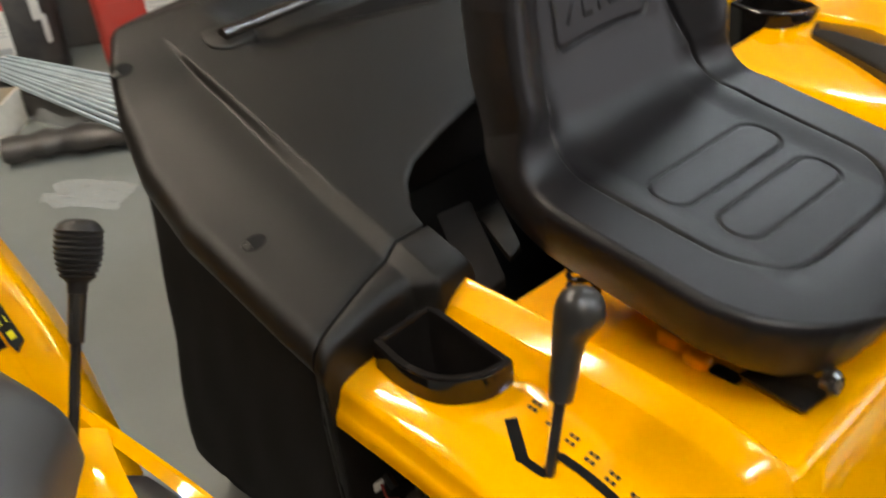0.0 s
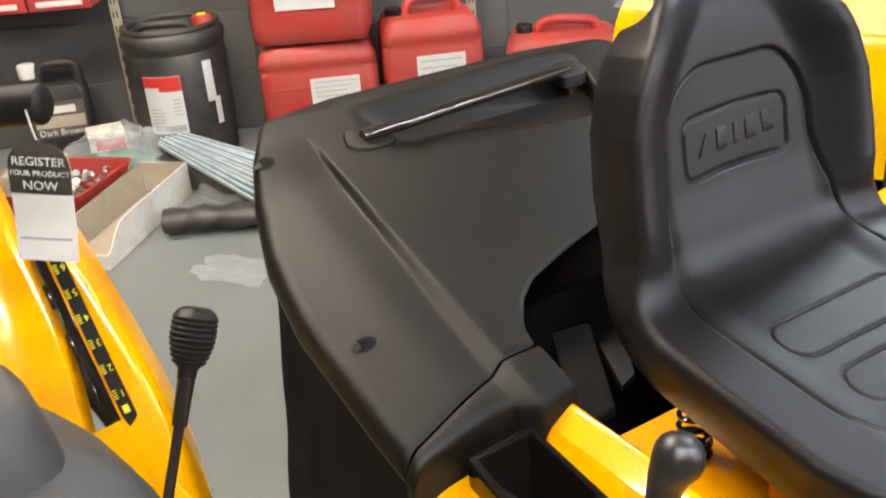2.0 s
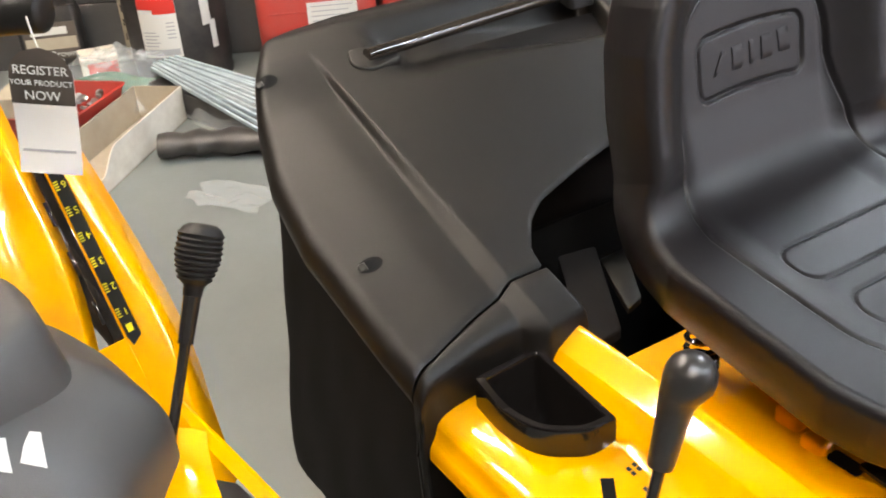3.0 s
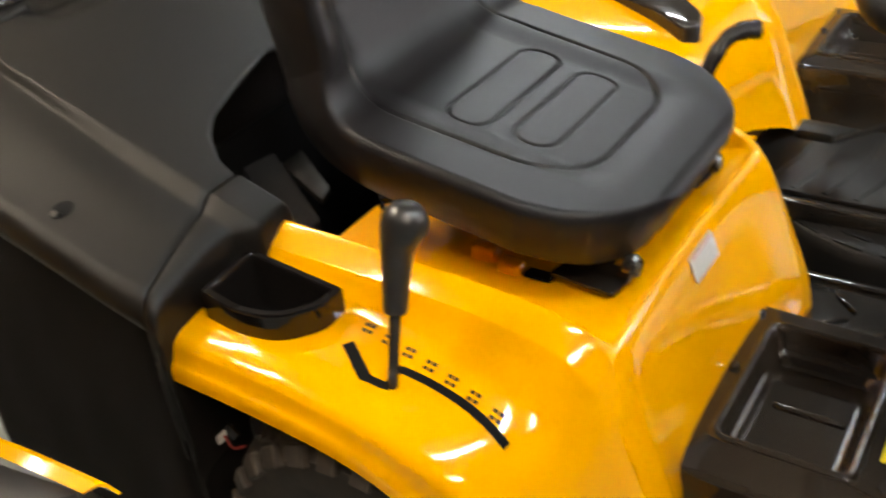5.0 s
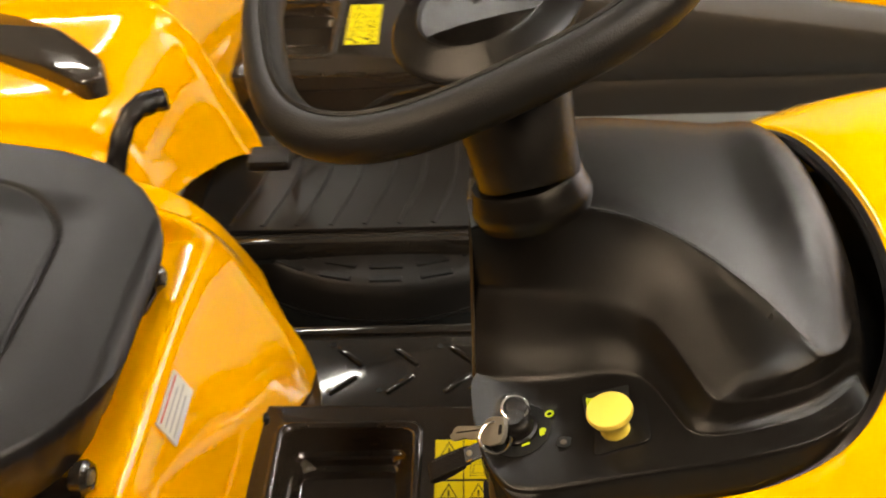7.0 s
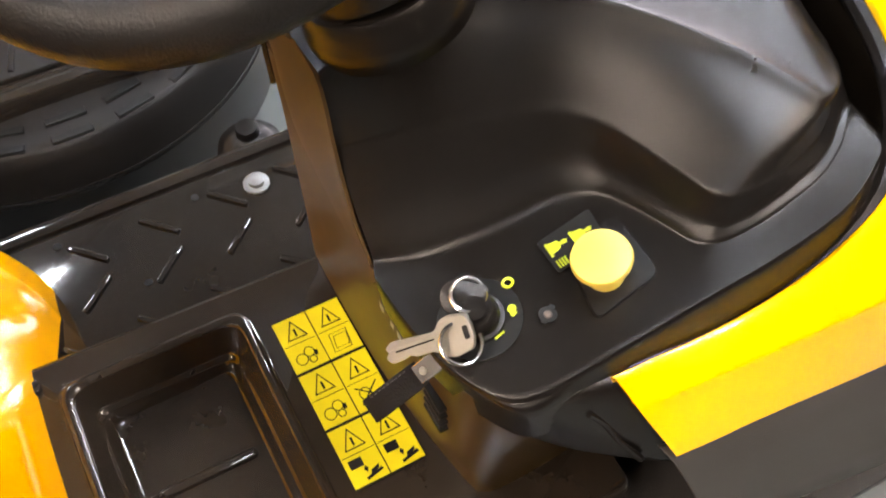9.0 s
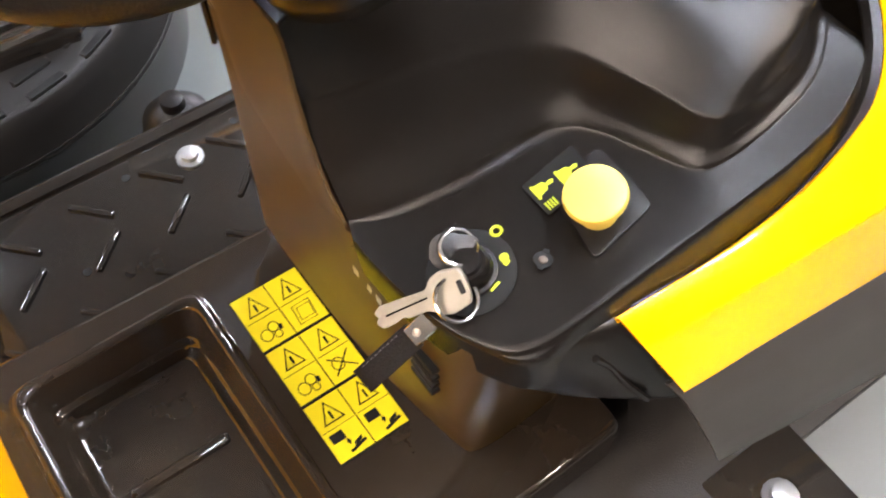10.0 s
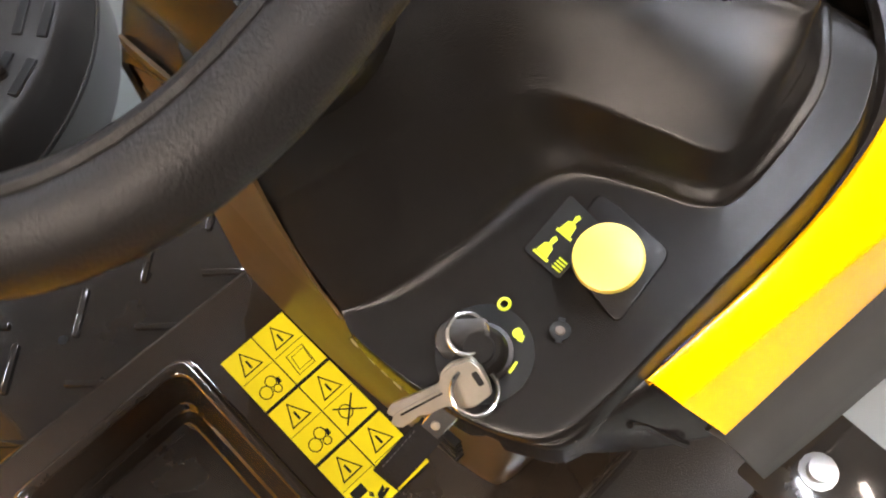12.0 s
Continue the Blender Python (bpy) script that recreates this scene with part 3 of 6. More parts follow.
def warning_sticker(root, x0, x1, y0, y1, z):
    """Six yellow panels: a warning triangle above a plain dark sign in each."""
    st = part("warning_sticker", slab([(x0, y0), (x1, y0), (x1, y1), (x0, y1)], z, z + 0.0008), INK, root, "black and yellow safety sticker with six panels")
    w, h = (x1 - x0) / 2, (y1 - y0) / 3
    t0, t1 = z + 0.0014, z + 0.0017

    def ink(name, bm):
        part(name, bm, INK, panel)

    for i in range(2):
        for j in range(3):
            a, b = x0 + i * w, y0 + j * h
            gx, gy = (0.0005, 0.0014)
            panel = part("panel", box(a + gx, a + w - gx, b + gy, b + h - gy, z + 0.0008, t0), STICKER, st)

            def at(u, v):
                return (a + w * u, b + h * v)

            corners = [Vector(at(0.2, 0.58)), Vector(at(0.8, 0.58)), Vector(at(0.5, 0.92))]
            mid = sum(corners, Vector((0, 0))) / 3
            rim = bmesh.new()
            loops = [[rim.verts.new((*(mid + (c - mid) * k), t1)) for c in corners] for k in (1.0, 0.82)]
            for k in range(3):
                rim.faces.new((loops[0][k - 1], loops[0][k], loops[1][k], loops[1][k - 1]))
            ink("triangle", rim)
            ink("mark", box(*(a + w * 0.47, a + w * 0.53), *(b + h * 0.63, b + h * 0.76), t0, t1))
            ink("divider", box(a + w * 0.05, a + w * 0.95, b + h * 0.5, b + h * 0.507, t0, t1))
            if j == 0:
                ink("block_sign", box(a + w * 0.14, a + w * 0.5, b + h * 0.3, b + h * 0.44, t0, t1))
                ink("arrow_sign", slab([at(0.44, 0.24), at(0.5, 0.18), at(0.56, 0.24), at(0.5, 0.29)], t0, t1))
                ink("bar_sign", slab([at(0.42, 0.07), at(0.9, 0.13), at(0.86, 0.17), at(0.4, 0.11)], t0, t1))
                ink("bar_sign", slab([at(0.55, 0.12), at(0.8, 0.17), at(0.84, 0.23), at(0.6, 0.19)], t0, t1))
            elif j == 1 and i == 1:
                for p, q in (((0.2, 0.12), (0.8, 0.42)), ((0.82, 0.12), (0.2, 0.42))):
                    ink("cross_bar", tube([(*at(*p), t0), (*at(*q), t0)], 0.0006, 5))
                ink("oval_sign", tube([(a + w * (0.4 + 0.16 * math.cos(k)), b + h * (0.28 + 0.1 * math.sin(k)), t0) for k in np.linspace(0, 2 * math.pi, 14, endpoint=False)], 0.0004, 4, closed=True))
            elif j == 2 and i == 1:
                for inset in (0.0, 0.09):
                    ink("page_outline", tube([(*at(0.22 + inset, 0.1 + inset * 0.6), t0), (*at(0.72 - inset * 0.3, 0.1 + inset * 0.6), t0), (*at(0.78 - inset * 0.3, 0.42 - inset * 0.6), t0), (*at(0.28 + inset, 0.42 - inset * 0.6), t0)], 0.0004, 4, closed=True))
            else:
                for cx, cy, r in ((0.34, 0.22, 0.16), (0.6, 0.3, 0.14), (0.62, 0.16, 0.1)):
                    ink("ring_sign", tube([(a + w * (cx + r * math.cos(k)), b + h * (cy + 0.6 * r * math.sin(k)), t0) for k in np.linspace(0, 2 * math.pi, 12, endpoint=False)], 0.0004, 4, closed=True))
                ink("dot_sign", slab([at(0.7, 0.2), at(0.8, 0.2), at(0.82, 0.28), at(0.72, 0.3)], t0, t1))


def tunnel(root, tray_label="glossy black tray pressed into the centre tunnel"):
    """The raised plate between the footrests, with its tray."""
    zt = 0.296
    tx0, tx1, ty0, ty1 = -0.032, 0.094, -0.105, 0.092
    out = rounded([(-0.085, -0.175), (0.30, -0.165), (0.30, 0.125), (-0.085, 0.135)], 0.012)
    hole = rounded([(tx0, ty0), (tx1, ty0), (tx1, ty1), (tx0, ty1)], 0.014)
    c = Vector(((tx0 + tx1) / 2, (ty0 + ty1) / 2))

    def grown(o, d, z):
        hx, hy = (max(q[i] for q in o) - min(q[i] for q in o) for i in (0, 1))
        cx, cy = ((max(q[i] for q in o) + min(q[i] for q in o)) / 2 for i in (0, 1))
        return [(cx + (q.x - cx) * (1 + 2 * d / hx), cy + (q.y - cy) * (1 + 2 * d / hy), z) for q in o]

    rs = [grown(out, 0, 0.18)] + [grown(out, -0.008 * (1 - math.cos(a)), zt - 0.008 + 0.008 * math.sin(a)) for a in np.linspace(0, math.pi / 2, 6)]
    rs += [grown(hole, 0.0145, zt)] + [grown(hole, 0.008 + 0.005 * math.cos(a), zt + 0.0005 + 0.0042 * math.sin(a)) for a in np.linspace(0, math.pi, 9)]
    rs += [grown(hole, d, zt + dz) for d, dz in ((0.001, -0.004), (-0.003, -0.024), (-0.0045, -0.026), (-0.0065, -0.027), (-0.0085, -0.029), (-0.011, -0.038), (-0.013, -0.0405), (-0.017, -0.0415))]
    part("tunnel_tray", rings(rs), GLOSS, root, tray_label, sharp=50)
    part("tray_rib", box(-0.008, 0.072, 0.002, 0.011, zt - 0.045, zt - 0.038, 0.0034, 3), GLOSS, root)
    warning_sticker(root, 0.12, 0.177, -0.076, 0.08, zt)
    for x, y in ((-0.055, 0.003), (-0.06, 0.112)):
        part("screw", lathe([(0.001, 0.0), (0.007, 0.001), (0.006, 0.004), (0.001, 0.005)], 12, Matrix.Translation((x, y, zt))), STEEL_BLACK, root)


def footrest(root, side, ribbed):
    y0, y1 = (0.125, 0.31) if side > 0 else ((-0.515, -0.165) if ribbed else (-0.315, -0.165))
    zt = 0.226
    part("footrest", box(-0.10, 0.34, y0, y1, zt - 0.012, zt, 0.004), STEEL_BLACK, root, "black painted steel footrest")
    e = y1 + 0.006 if side > 0 else y0 - 0.006
    part("footrest_edge", box(-0.10, 0.34, e - 0.008, e + 0.008, zt - 0.035, zt + 0.004, 0.004), STEEL_BLACK, root)
    if not ribbed:
        for i in range(5):
            for dx, dy, a in ((0.011, 0.146, -46), (0.073, 0.100, 42), (0.044, 0.045, -44), (0.006, 0.103, 40)):
                x, y = -0.068 + i * 0.0675 + dx, y0 + dy
                if dx < 0.01 and i or x > 0.26:
                    continue
                part("tread_bar", box(-0.021, 0.021, -0.003, 0.003, -0.001, 0.003, 0.0018, 2, pose(x, y, zt, 0, 0, a)), STEEL_BLACK, root)
        if side > 0:
            for x, y in ((0.119, 0.287), (-0.012, 0.292), (-0.032, 0.232), (0.049, 0.216), (0.23, 0.29)):
                part("hole", lathe([(0.0005, 0), (0.004, 0.0), (0.004, 0.0006), (0.0005, 0.0006)], 10, Matrix.Translation((x, y, zt))), INK, root)
            part("bolt", lathe([(0.003, 0), (0.013, 0.0), (0.013, 0.002), (0.008, 0.0025), (0.008, 0.007), (0.003, 0.008)], 12, Matrix.Translation((0.177, 0.275, zt))), ZINC, root, "zinc hex bolt with washer")
    else:
        mat = part("foot_mat", box(-0.06, 0.33, y0 + 0.012, y1 - 0.09, zt, zt + 0.008, 0.003), RUBBER, root, "ribbed black rubber mat")
        for k in range(7):
            part("rib", tube(spline([(-0.01 + k * 0.048, y0 + 0.02, zt + 0.007), (0.02 + k * 0.048, (y0 + y1) / 2 - 0.04, zt + 0.007), (0.025 + k * 0.048, y1 - 0.1, zt + 0.007)], 5), 0.004, 6), RUBBER, mat)
        pedal = part("pedal", box(0.02, 0.08, -0.452, -0.408, zt + 0.07, zt + 0.088, 0.006), RUBBER, root, "black rubber-faced drive pedal")
        part("pedal_arm", tube([(0.05, -0.43, zt + 0.07), (0.06, -0.36, zt + 0.03), (0.20, y1 - 0.03, zt + 0.04), (0.34, y1 - 0.03, zt + 0.07)], 0.005, 8), STEEL_BLACK, pedal)


PANEL_X = 0.29


def panel_z(x):
    return 0.512 + (x - 0.164) * PANEL_X


DASH = (  # along the cover: middle x, ridge, pad edge, foot of the pad, outer rim, left edge
    (0.160, (0.163, 0.006, 0.618), (0.164, 0.001, 0.568), (0.164, -0.040, 0.5125), (0.160, -0.050, 0.511), 0.105),
    (0.176, (0.185, 0.008, 0.628), (0.188, -0.010, 0.574), (0.182, -0.052, 0.517), (0.161, -0.082, 0.512), 0.122),
    (0.200, (0.213, 0.013, 0.630), (0.216, -0.018, 0.579), (0.205, -0.060, 0.524), (0.167, -0.118, 0.513), 0.138),
    (0.225, (0.240, 0.016, 0.630), (0.245, -0.026, 0.582), (0.233, -0.066, 0.532), (0.177, -0.143, 0.516), 0.150),
    (0.255, (0.278, 0.006, 0.628), (0.272, -0.037, 0.582), (0.262, -0.068, 0.540), (0.190, -0.157, 0.519), 0.165),
    (0.290, (0.312, -0.018, 0.625), (0.290, -0.052, 0.581), (0.281, -0.077, 0.545), (0.215, -0.161, 0.526), 0.168),
    (0.320, (0.339, -0.048, 0.621), (0.300, -0.072, 0.580), (0.290, -0.091, 0.548), (0.245, -0.162, 0.535), 0.170),
    (0.350, (0.365, -0.082, 0.615), (0.311, -0.104, 0.579), (0.299, -0.115, 0.551), (0.275, -0.163, 0.543), 0.172),
    (0.372, (0.382, -0.110, 0.608), (0.320, -0.130, 0.578), (0.308, -0.141, 0.554), (0.300, -0.164, 0.550), 0.172),
    (0.388, (0.389, -0.118, 0.604), (0.3335, -0.1345, 0.578), (0.324, -0.146, 0.558), (0.325, -0.165, 0.556), 0.171),
    (0.400, (0.399, -0.118, 0.602), (0.355, -0.1335, 0.581), (0.352, -0.146, 0.565), (0.352, -0.165, 0.564), 0.170),
    (0.412, (0.412, -0.106, 0.599), (0.388, -0.1265, 0.585), (0.390, -0.140, 0.573), (0.385, -0.162, 0.573), 0.160),
    (0.422, (0.424, -0.078, 0.596), (0.422, -0.100, 0.584), (0.422, -0.114, 0.578), (0.420, -0.142, 0.582), 0.145),
)


def backed(bm, t):
    """Gives an open shell an inner side t metres below it."""
    bm.normal_update()
    front = list(bm.faces)
    rim = [e for e in bm.edges if len(e.link_faces) == 1]
    twin = {v: bm.verts.new(v.co - v.normal * t) for v in list(bm.verts)}
    for f in front:
        bm.faces.new([twin[v] for v in reversed(f.verts)])
    for e in rim:
        a, b = e.verts
        bm.faces.new((a, b, twin[b], twin[a]))
    bmesh.ops.recalc_face_normals(bm, faces=bm.faces)
    return bm


def dashboard(root):
    net = []
    for k, (xa, S, P, F, R, left) in enumerate(DASH):
        S, P, F, R = (Vector(p) for p in (S, P, F, R))
        H = R + Vector((0, -0.0015, -0.006)) if k < 4 else Vector((R.x + 0.008 * smooth(8, 12, k), -lerp((0.24, 0.318, 0.372, 0.41, 0.44), (0.166, 0.1715, 0.1725, 0.1615, 0.12), R.x + 0.008), lerp((0.19, 0.24, 0.318, 0.372, 0.41, 0.44), (0.512, 0.515, 0.522, 0.545, 0.574, 0.597), R.x + 0.008)))
        za = S.z + 0.004 + 0.017 * smooth(6, 11, k) - 0.003 * smooth(10, 12, k)
        xa += 0.010 * smooth(8, 11, k)
        A = Vector((xa, S.y * 0.5 + 0.04, za))
        lw = left + 0.036 * smooth(1, 4, k)
        row = [(xa + 0.004, lw, za - 0.10), (xa + 0.002, lw - 0.001, za - 0.055), (xa, lw - 0.008, za - 0.034), (xa, lw - 0.03, za - 0.018), (xa, lw - 0.07, za - 0.005)]
        row += [A, S.lerp(A, 0.1), S + Vector((0, 0, 0.0015)), S.lerp(P, 0.1), S.lerp(P, 0.5) + Vector((0, 0, 0.004 * smooth(2, 6, k))), P.lerp(S, 0.07), P, P.lerp(F, 0.1), P.lerp(F, 0.5) - Vector((0, 0, 0.004)), F.lerp(P, 0.12), F]
        row += [F.lerp(R, 0.12), F.lerp(R, 0.5), R.lerp(F, 0.06), R, R + Vector((0, -0.002, -0.003)), R.lerp(H, 0.6) + Vector((0, 0, 0.001)), H, H + Vector((0.004, 0.0, -0.03))]
        net.append(row)
    for dx, dz in ((0.008, -0.008), (0.013, -0.022), (0.015, -0.07)):
        net.append([Vector(p) + Vector((dx, 0, dz)) for p in net[len(DASH) - 1]])
    part("dash_cover", backed(skin(net, 2, 2, 0), 0.003), PLASTIC, root, "satin black moulded dashboard cover", sharp=70)
    # flat rear wall of the cover, tapering towards its foot
    web = []
    for y, top, low in ((0.112, 0.575, 0.515), (0.100, 0.600, 0.508), (0.080, 0.613, 0.500), (0.045, 0.619, 0.488), (0.012, 0.618, 0.478), (0.003, 0.608, 0.478), (-0.004, 0.570, 0.484), (-0.020, 0.530, 0.490), (-0.040, 0.510, 0.498)):
        web.append([(0.1635 + 0.006 * t * t + 0.010 * smooth(0.09, 0.115, y), y, top + (low - top) * t) for t in (0.0, 0.06, 0.3, 0.7, 0.94, 1.0)])
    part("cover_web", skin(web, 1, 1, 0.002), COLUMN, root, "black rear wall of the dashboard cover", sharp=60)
    # skirt below the cover
    net = []
    for a, b in (((0.166, -0.05, 0.508), (0.180, -0.06, 0.450)), ((0.164, -0.082, 0.509), (0.178, -0.082, 0.452)), ((0.170, -0.118, 0.510), (0.184, -0.108, 0.455)), ((0.180, -0.142, 0.512), (0.199, -0.142, 0.455)), ((0.192, -0.156, 0.514), (0.214, -0.163, 0.456)), ((0.218, -0.163, 0.517), (0.243, -0.187, 0.456)), ((0.25, -0.170, 0.514), (0.273, -0.205, 0.452)), ((0.30, -0.180, 0.505), (0.31, -0.218, 0.445)), ((0.36, -0.185, 0.50), (0.37, -0.222, 0.44))):
        a, b = Vector(a), Vector(b)
        c = b + Vector((0.016, 0.012, -0.002))
        net.append([a + Vector((0.006, 0.006, -0.004)), a, a.lerp(b, 0.35) - Vector((0.001, 0.002, 0)), a.lerp(b, 0.9), b, c, c + Vector((0.012, 0.01, -0.05))])
    part("dash_skirt", skin(net, 2, 2, 0.003), PLASTIC, root, "black plastic skirt below the dashboard", sharp=60)
    trim = spline([(0.2235, -0.1735, 0.501), (0.232, -0.178, 0.49), (0.2385, -0.186, 0.476), (0.2485, -0.196, 0.4615)], 5)
    part("trim_bead", tube(trim, 0.0022, 8), PLASTIC, root, "raised bead on the skirt")
    # broad rear face of the housing, its foot set back from the sticker
    net = []

    def lean(y):
        return lerp((-0.116, -0.04, 0.02, 0.13), (0.022, 0.011, 0.006, 0.002), y)

    for y, xt, zt, xb, yb in ((-0.150, 0.24, 0.49, 0.26, -0.112), (-0.145, 0.20, 0.50, 0.22, -0.116), (-0.138, 0.180, 0.500, 0.183, -0.116), (-0.125, 0.174, 0.502, 0.179, -0.108), (-0.05, 0.172, 0.503, 0.177, -0.04), (0.0, 0.173, 0.512, 0.177, 0.02), (0.045, 0.172, 0.545, 0.178, 0.07), (0.085, 0.168, 0.565, 0.181, 0.128), (0.095, 0.166, 0.565, 0.186, 0.14), (0.097, 0.18, 0.56, 0.20, 0.142), (0.097, 0.24, 0.56, 0.26, 0.142)):
        net.append([(xt, y, zt), (xt * 0.8 + xb * 0.2 + 0.002, y * 0.8 + yb * 0.2, zt * 0.8 + 0.2 * 0.2), (xt * 0.5 + xb * 0.5 + 0.002, (y + yb) / 2, zt * 0.45 + 0.55 * 0.29), (xb + lean(yb), yb, 0.297), (xb + lean(yb) + 0.002, yb, 0.20)])
    bm = skin(net, 2, 2, 0.004)
    face = BVHTree.FromBMesh(bm)
    part("column_housing", bm, COLUMN, root, "black housing between dashboard and tunnel, tinted with yellow bounce", sharp=50)
    for k in range(4):
        y, bm = -0.0305 - 0.0100 * k - 0.004 * (k > 0), bmesh.new()
        w = (0.0055, 0.005, 0.005, 0.0065)[k]
        cs = [(y + w / 2, 0.439), (y - w / 2, 0.439), (y - w / 2 - 0.001, 0.4475), (y + w / 2 - 0.002 * (k % 2), 0.4475)]
        vs = [bm.verts.new(face.ray_cast(Vector((0.05, a, b)), Vector((1, 0, 0)))[0] - Vector((0.0008, 0, 0))) for a, b in cs]
        bm.faces.new(vs)
        bmesh.ops.solidify(bm, geom=list(bm.faces), thickness=0.0005)
        part("white_shape", bm, WHITE, root)
    for k in range(4):
        part("vent_rib", box(0.168, 0.1785, -0.112, -0.09, 0.414 + 0.009 * k, 0.4185 + 0.009 * k, 0.001), INK, root)


def dash_marks(root):
    """Plain bars and signs printed on the dashboard."""
    def lay(name, bm, mat):
        for v in bm.verts:
            v.co.z += panel_z(v.co.x) + 0.0012
        part(name, bm, mat, root)

    bm = bmesh.new()
    tube([(0.2168 + 0.0026 * math.cos(a), -0.0978 + 0.0026 * math.sin(a), 0.0006) for a in np.linspace(0, 2 * math.pi, 20, endpoint=False)], 0.0008, 5, bm, closed=True)
    lay("off_mark", bm, LIME)
    lay("lamp_mark", lathe([(0.0005, 0), (0.0024, 0), (0.0024, 0.0006), (0.0005, 0.0006)], 12, Matrix.Translation((0.2112, -0.1118, 0))), LIME)
    lay("lamp_foot", box(-0.0016, 0.0016, -0.0013, 0.0013, 0, 0.0006, 0, 1, pose(0.2106, -0.1146, 0, 0, 0, 20)), LIME)
    lay("on_mark", box(-0.0029, 0.0029, -0.0006, 0.0006, 0, 0.0006, 0, 1, pose(0.1988, -0.1211, 0, 0, 0, 10)), LIME)
    lay("choke_label", slab(rounded([(0.2415, -0.109), (0.272, -0.107), (0.274, -0.0855), (0.241, -0.0865)], 0.002), -0.0006, 0.0002), INK)
    for x, y in ((0.2625, -0.0960), (0.2485, -0.0945)):
        lay("choke_base", box(x - 0.0052, x - 0.0038, y - 0.0048, y + 0.0042, 0.0002, 0.0006), LIME)
        lay("choke_sign", slab([(x - 0.0036, y - 0.0034), (x + 0.0012, y - 0.0026), (x + 0.0024, y - 0.0008), (x + 0.0024, y + 0.0008), (x + 0.0012, y + 0.0026), (x - 0.0036, y + 0.0034)], 0.0002, 0.0006), LIME)
        lay("choke_arrow", slab([(x + 0.0027, y - 0.0009), (x + 0.0058, y - 0.0014), (x + 0.0066, y + 0.0002), (x + 0.0052, y + 0.0012), (x + 0.0027, y + 0.0009)], 0.0002, 0.0006), LIME)
    for k in range(4):
        lay("choke_bar", box(0.2435 + 0.0016 * k, 0.2443 + 0.0016 * k, -0.1072, -0.1022, 0.0002, 0.0006), LIME)


def ignition(root):
    z = panel_z(0.195)
    base = Matrix.Translation((0.195, -0.1065, z)) @ Matrix.Rotation(radians(-16), 4, "Y")
    part("lock_plate", lathe([(0.002, 0), (0.0235, 0.0), (0.0235, 0.0008), (0.002, 0.0010)], 32, base), INK, root)
    barrel = part("lock_barrel", lathe([(0.002, 0), (0.0145, 0.0), (0.0142, 0.003), (0.0122, 0.004), (0.0115, 0.011), (0.0095, 0.013), (0.002, 0.013)], 28, base), PLASTIC, root, "black ignition lock with a chrome core")
    part("lock_core", lathe([(0.001, 0.013), (0.0075, 0.013), (0.007, 0.0155), (0.001, 0.0155)], 20, base), PLASTIC, barrel)
    light = part("warning_light", lathe([(0.001, 0), (0.0052, 0.0), (0.0049, 0.0006), (0.0034, 0.0002), (0.001, 0.0002)], 14, Matrix.Translation((0.2248, -0.1256, panel_z(0.2248) + 0.0008))), INK, root)
    part("lens", lathe([(0.0005, 0.0), (0.0024, 0.0), (0.002, 0.0008), (0.0005, 0.0011)], 14, Matrix.Translation((0.2248, -0.1256, panel_z(0.2248) + 0.001))), TAGBROWN, light)
    for a in (35, 215):
        part("lug", box(0.0042, 0.0062, -0.0016, 0.0016, 0.0, 0.0007, 0, 1, Matrix.Translation((0.2248, -0.1256, panel_z(0.2248) + 0.001)) @ Matrix.Rotation(radians(a), 4, "Z")), INK, light)


def choke_knob(root):
    base = Matrix.Translation((0.2606, -0.1236, panel_z(0.2606))) @ Matrix.Rotation(radians(-16), 4, "Y")
    part("choke_knob", lathe([(0.003, 0), (0.0104, 0.0), (0.0102, 0.008), (0.0112, 0.0125), (0.0150, 0.0165), (0.0163, 0.0195), (0.0155, 0.0225), (0.011, 0.024), (0.001, 0.0246)], 32, base), CHOKE, root, "pale yellow choke pull knob")
    o = rounded([(0.243, -0.143), (0.283, -0.139), (0.284, -0.094), (0.250, -0.100)], 0.006)
    bm = slab(o, -0.002, 0.0011, 0.0009)
    for v in bm.verts:
        v.co.z += panel_z(v.co.x)
    part("choke_plate", bm, PLASTIC, root)


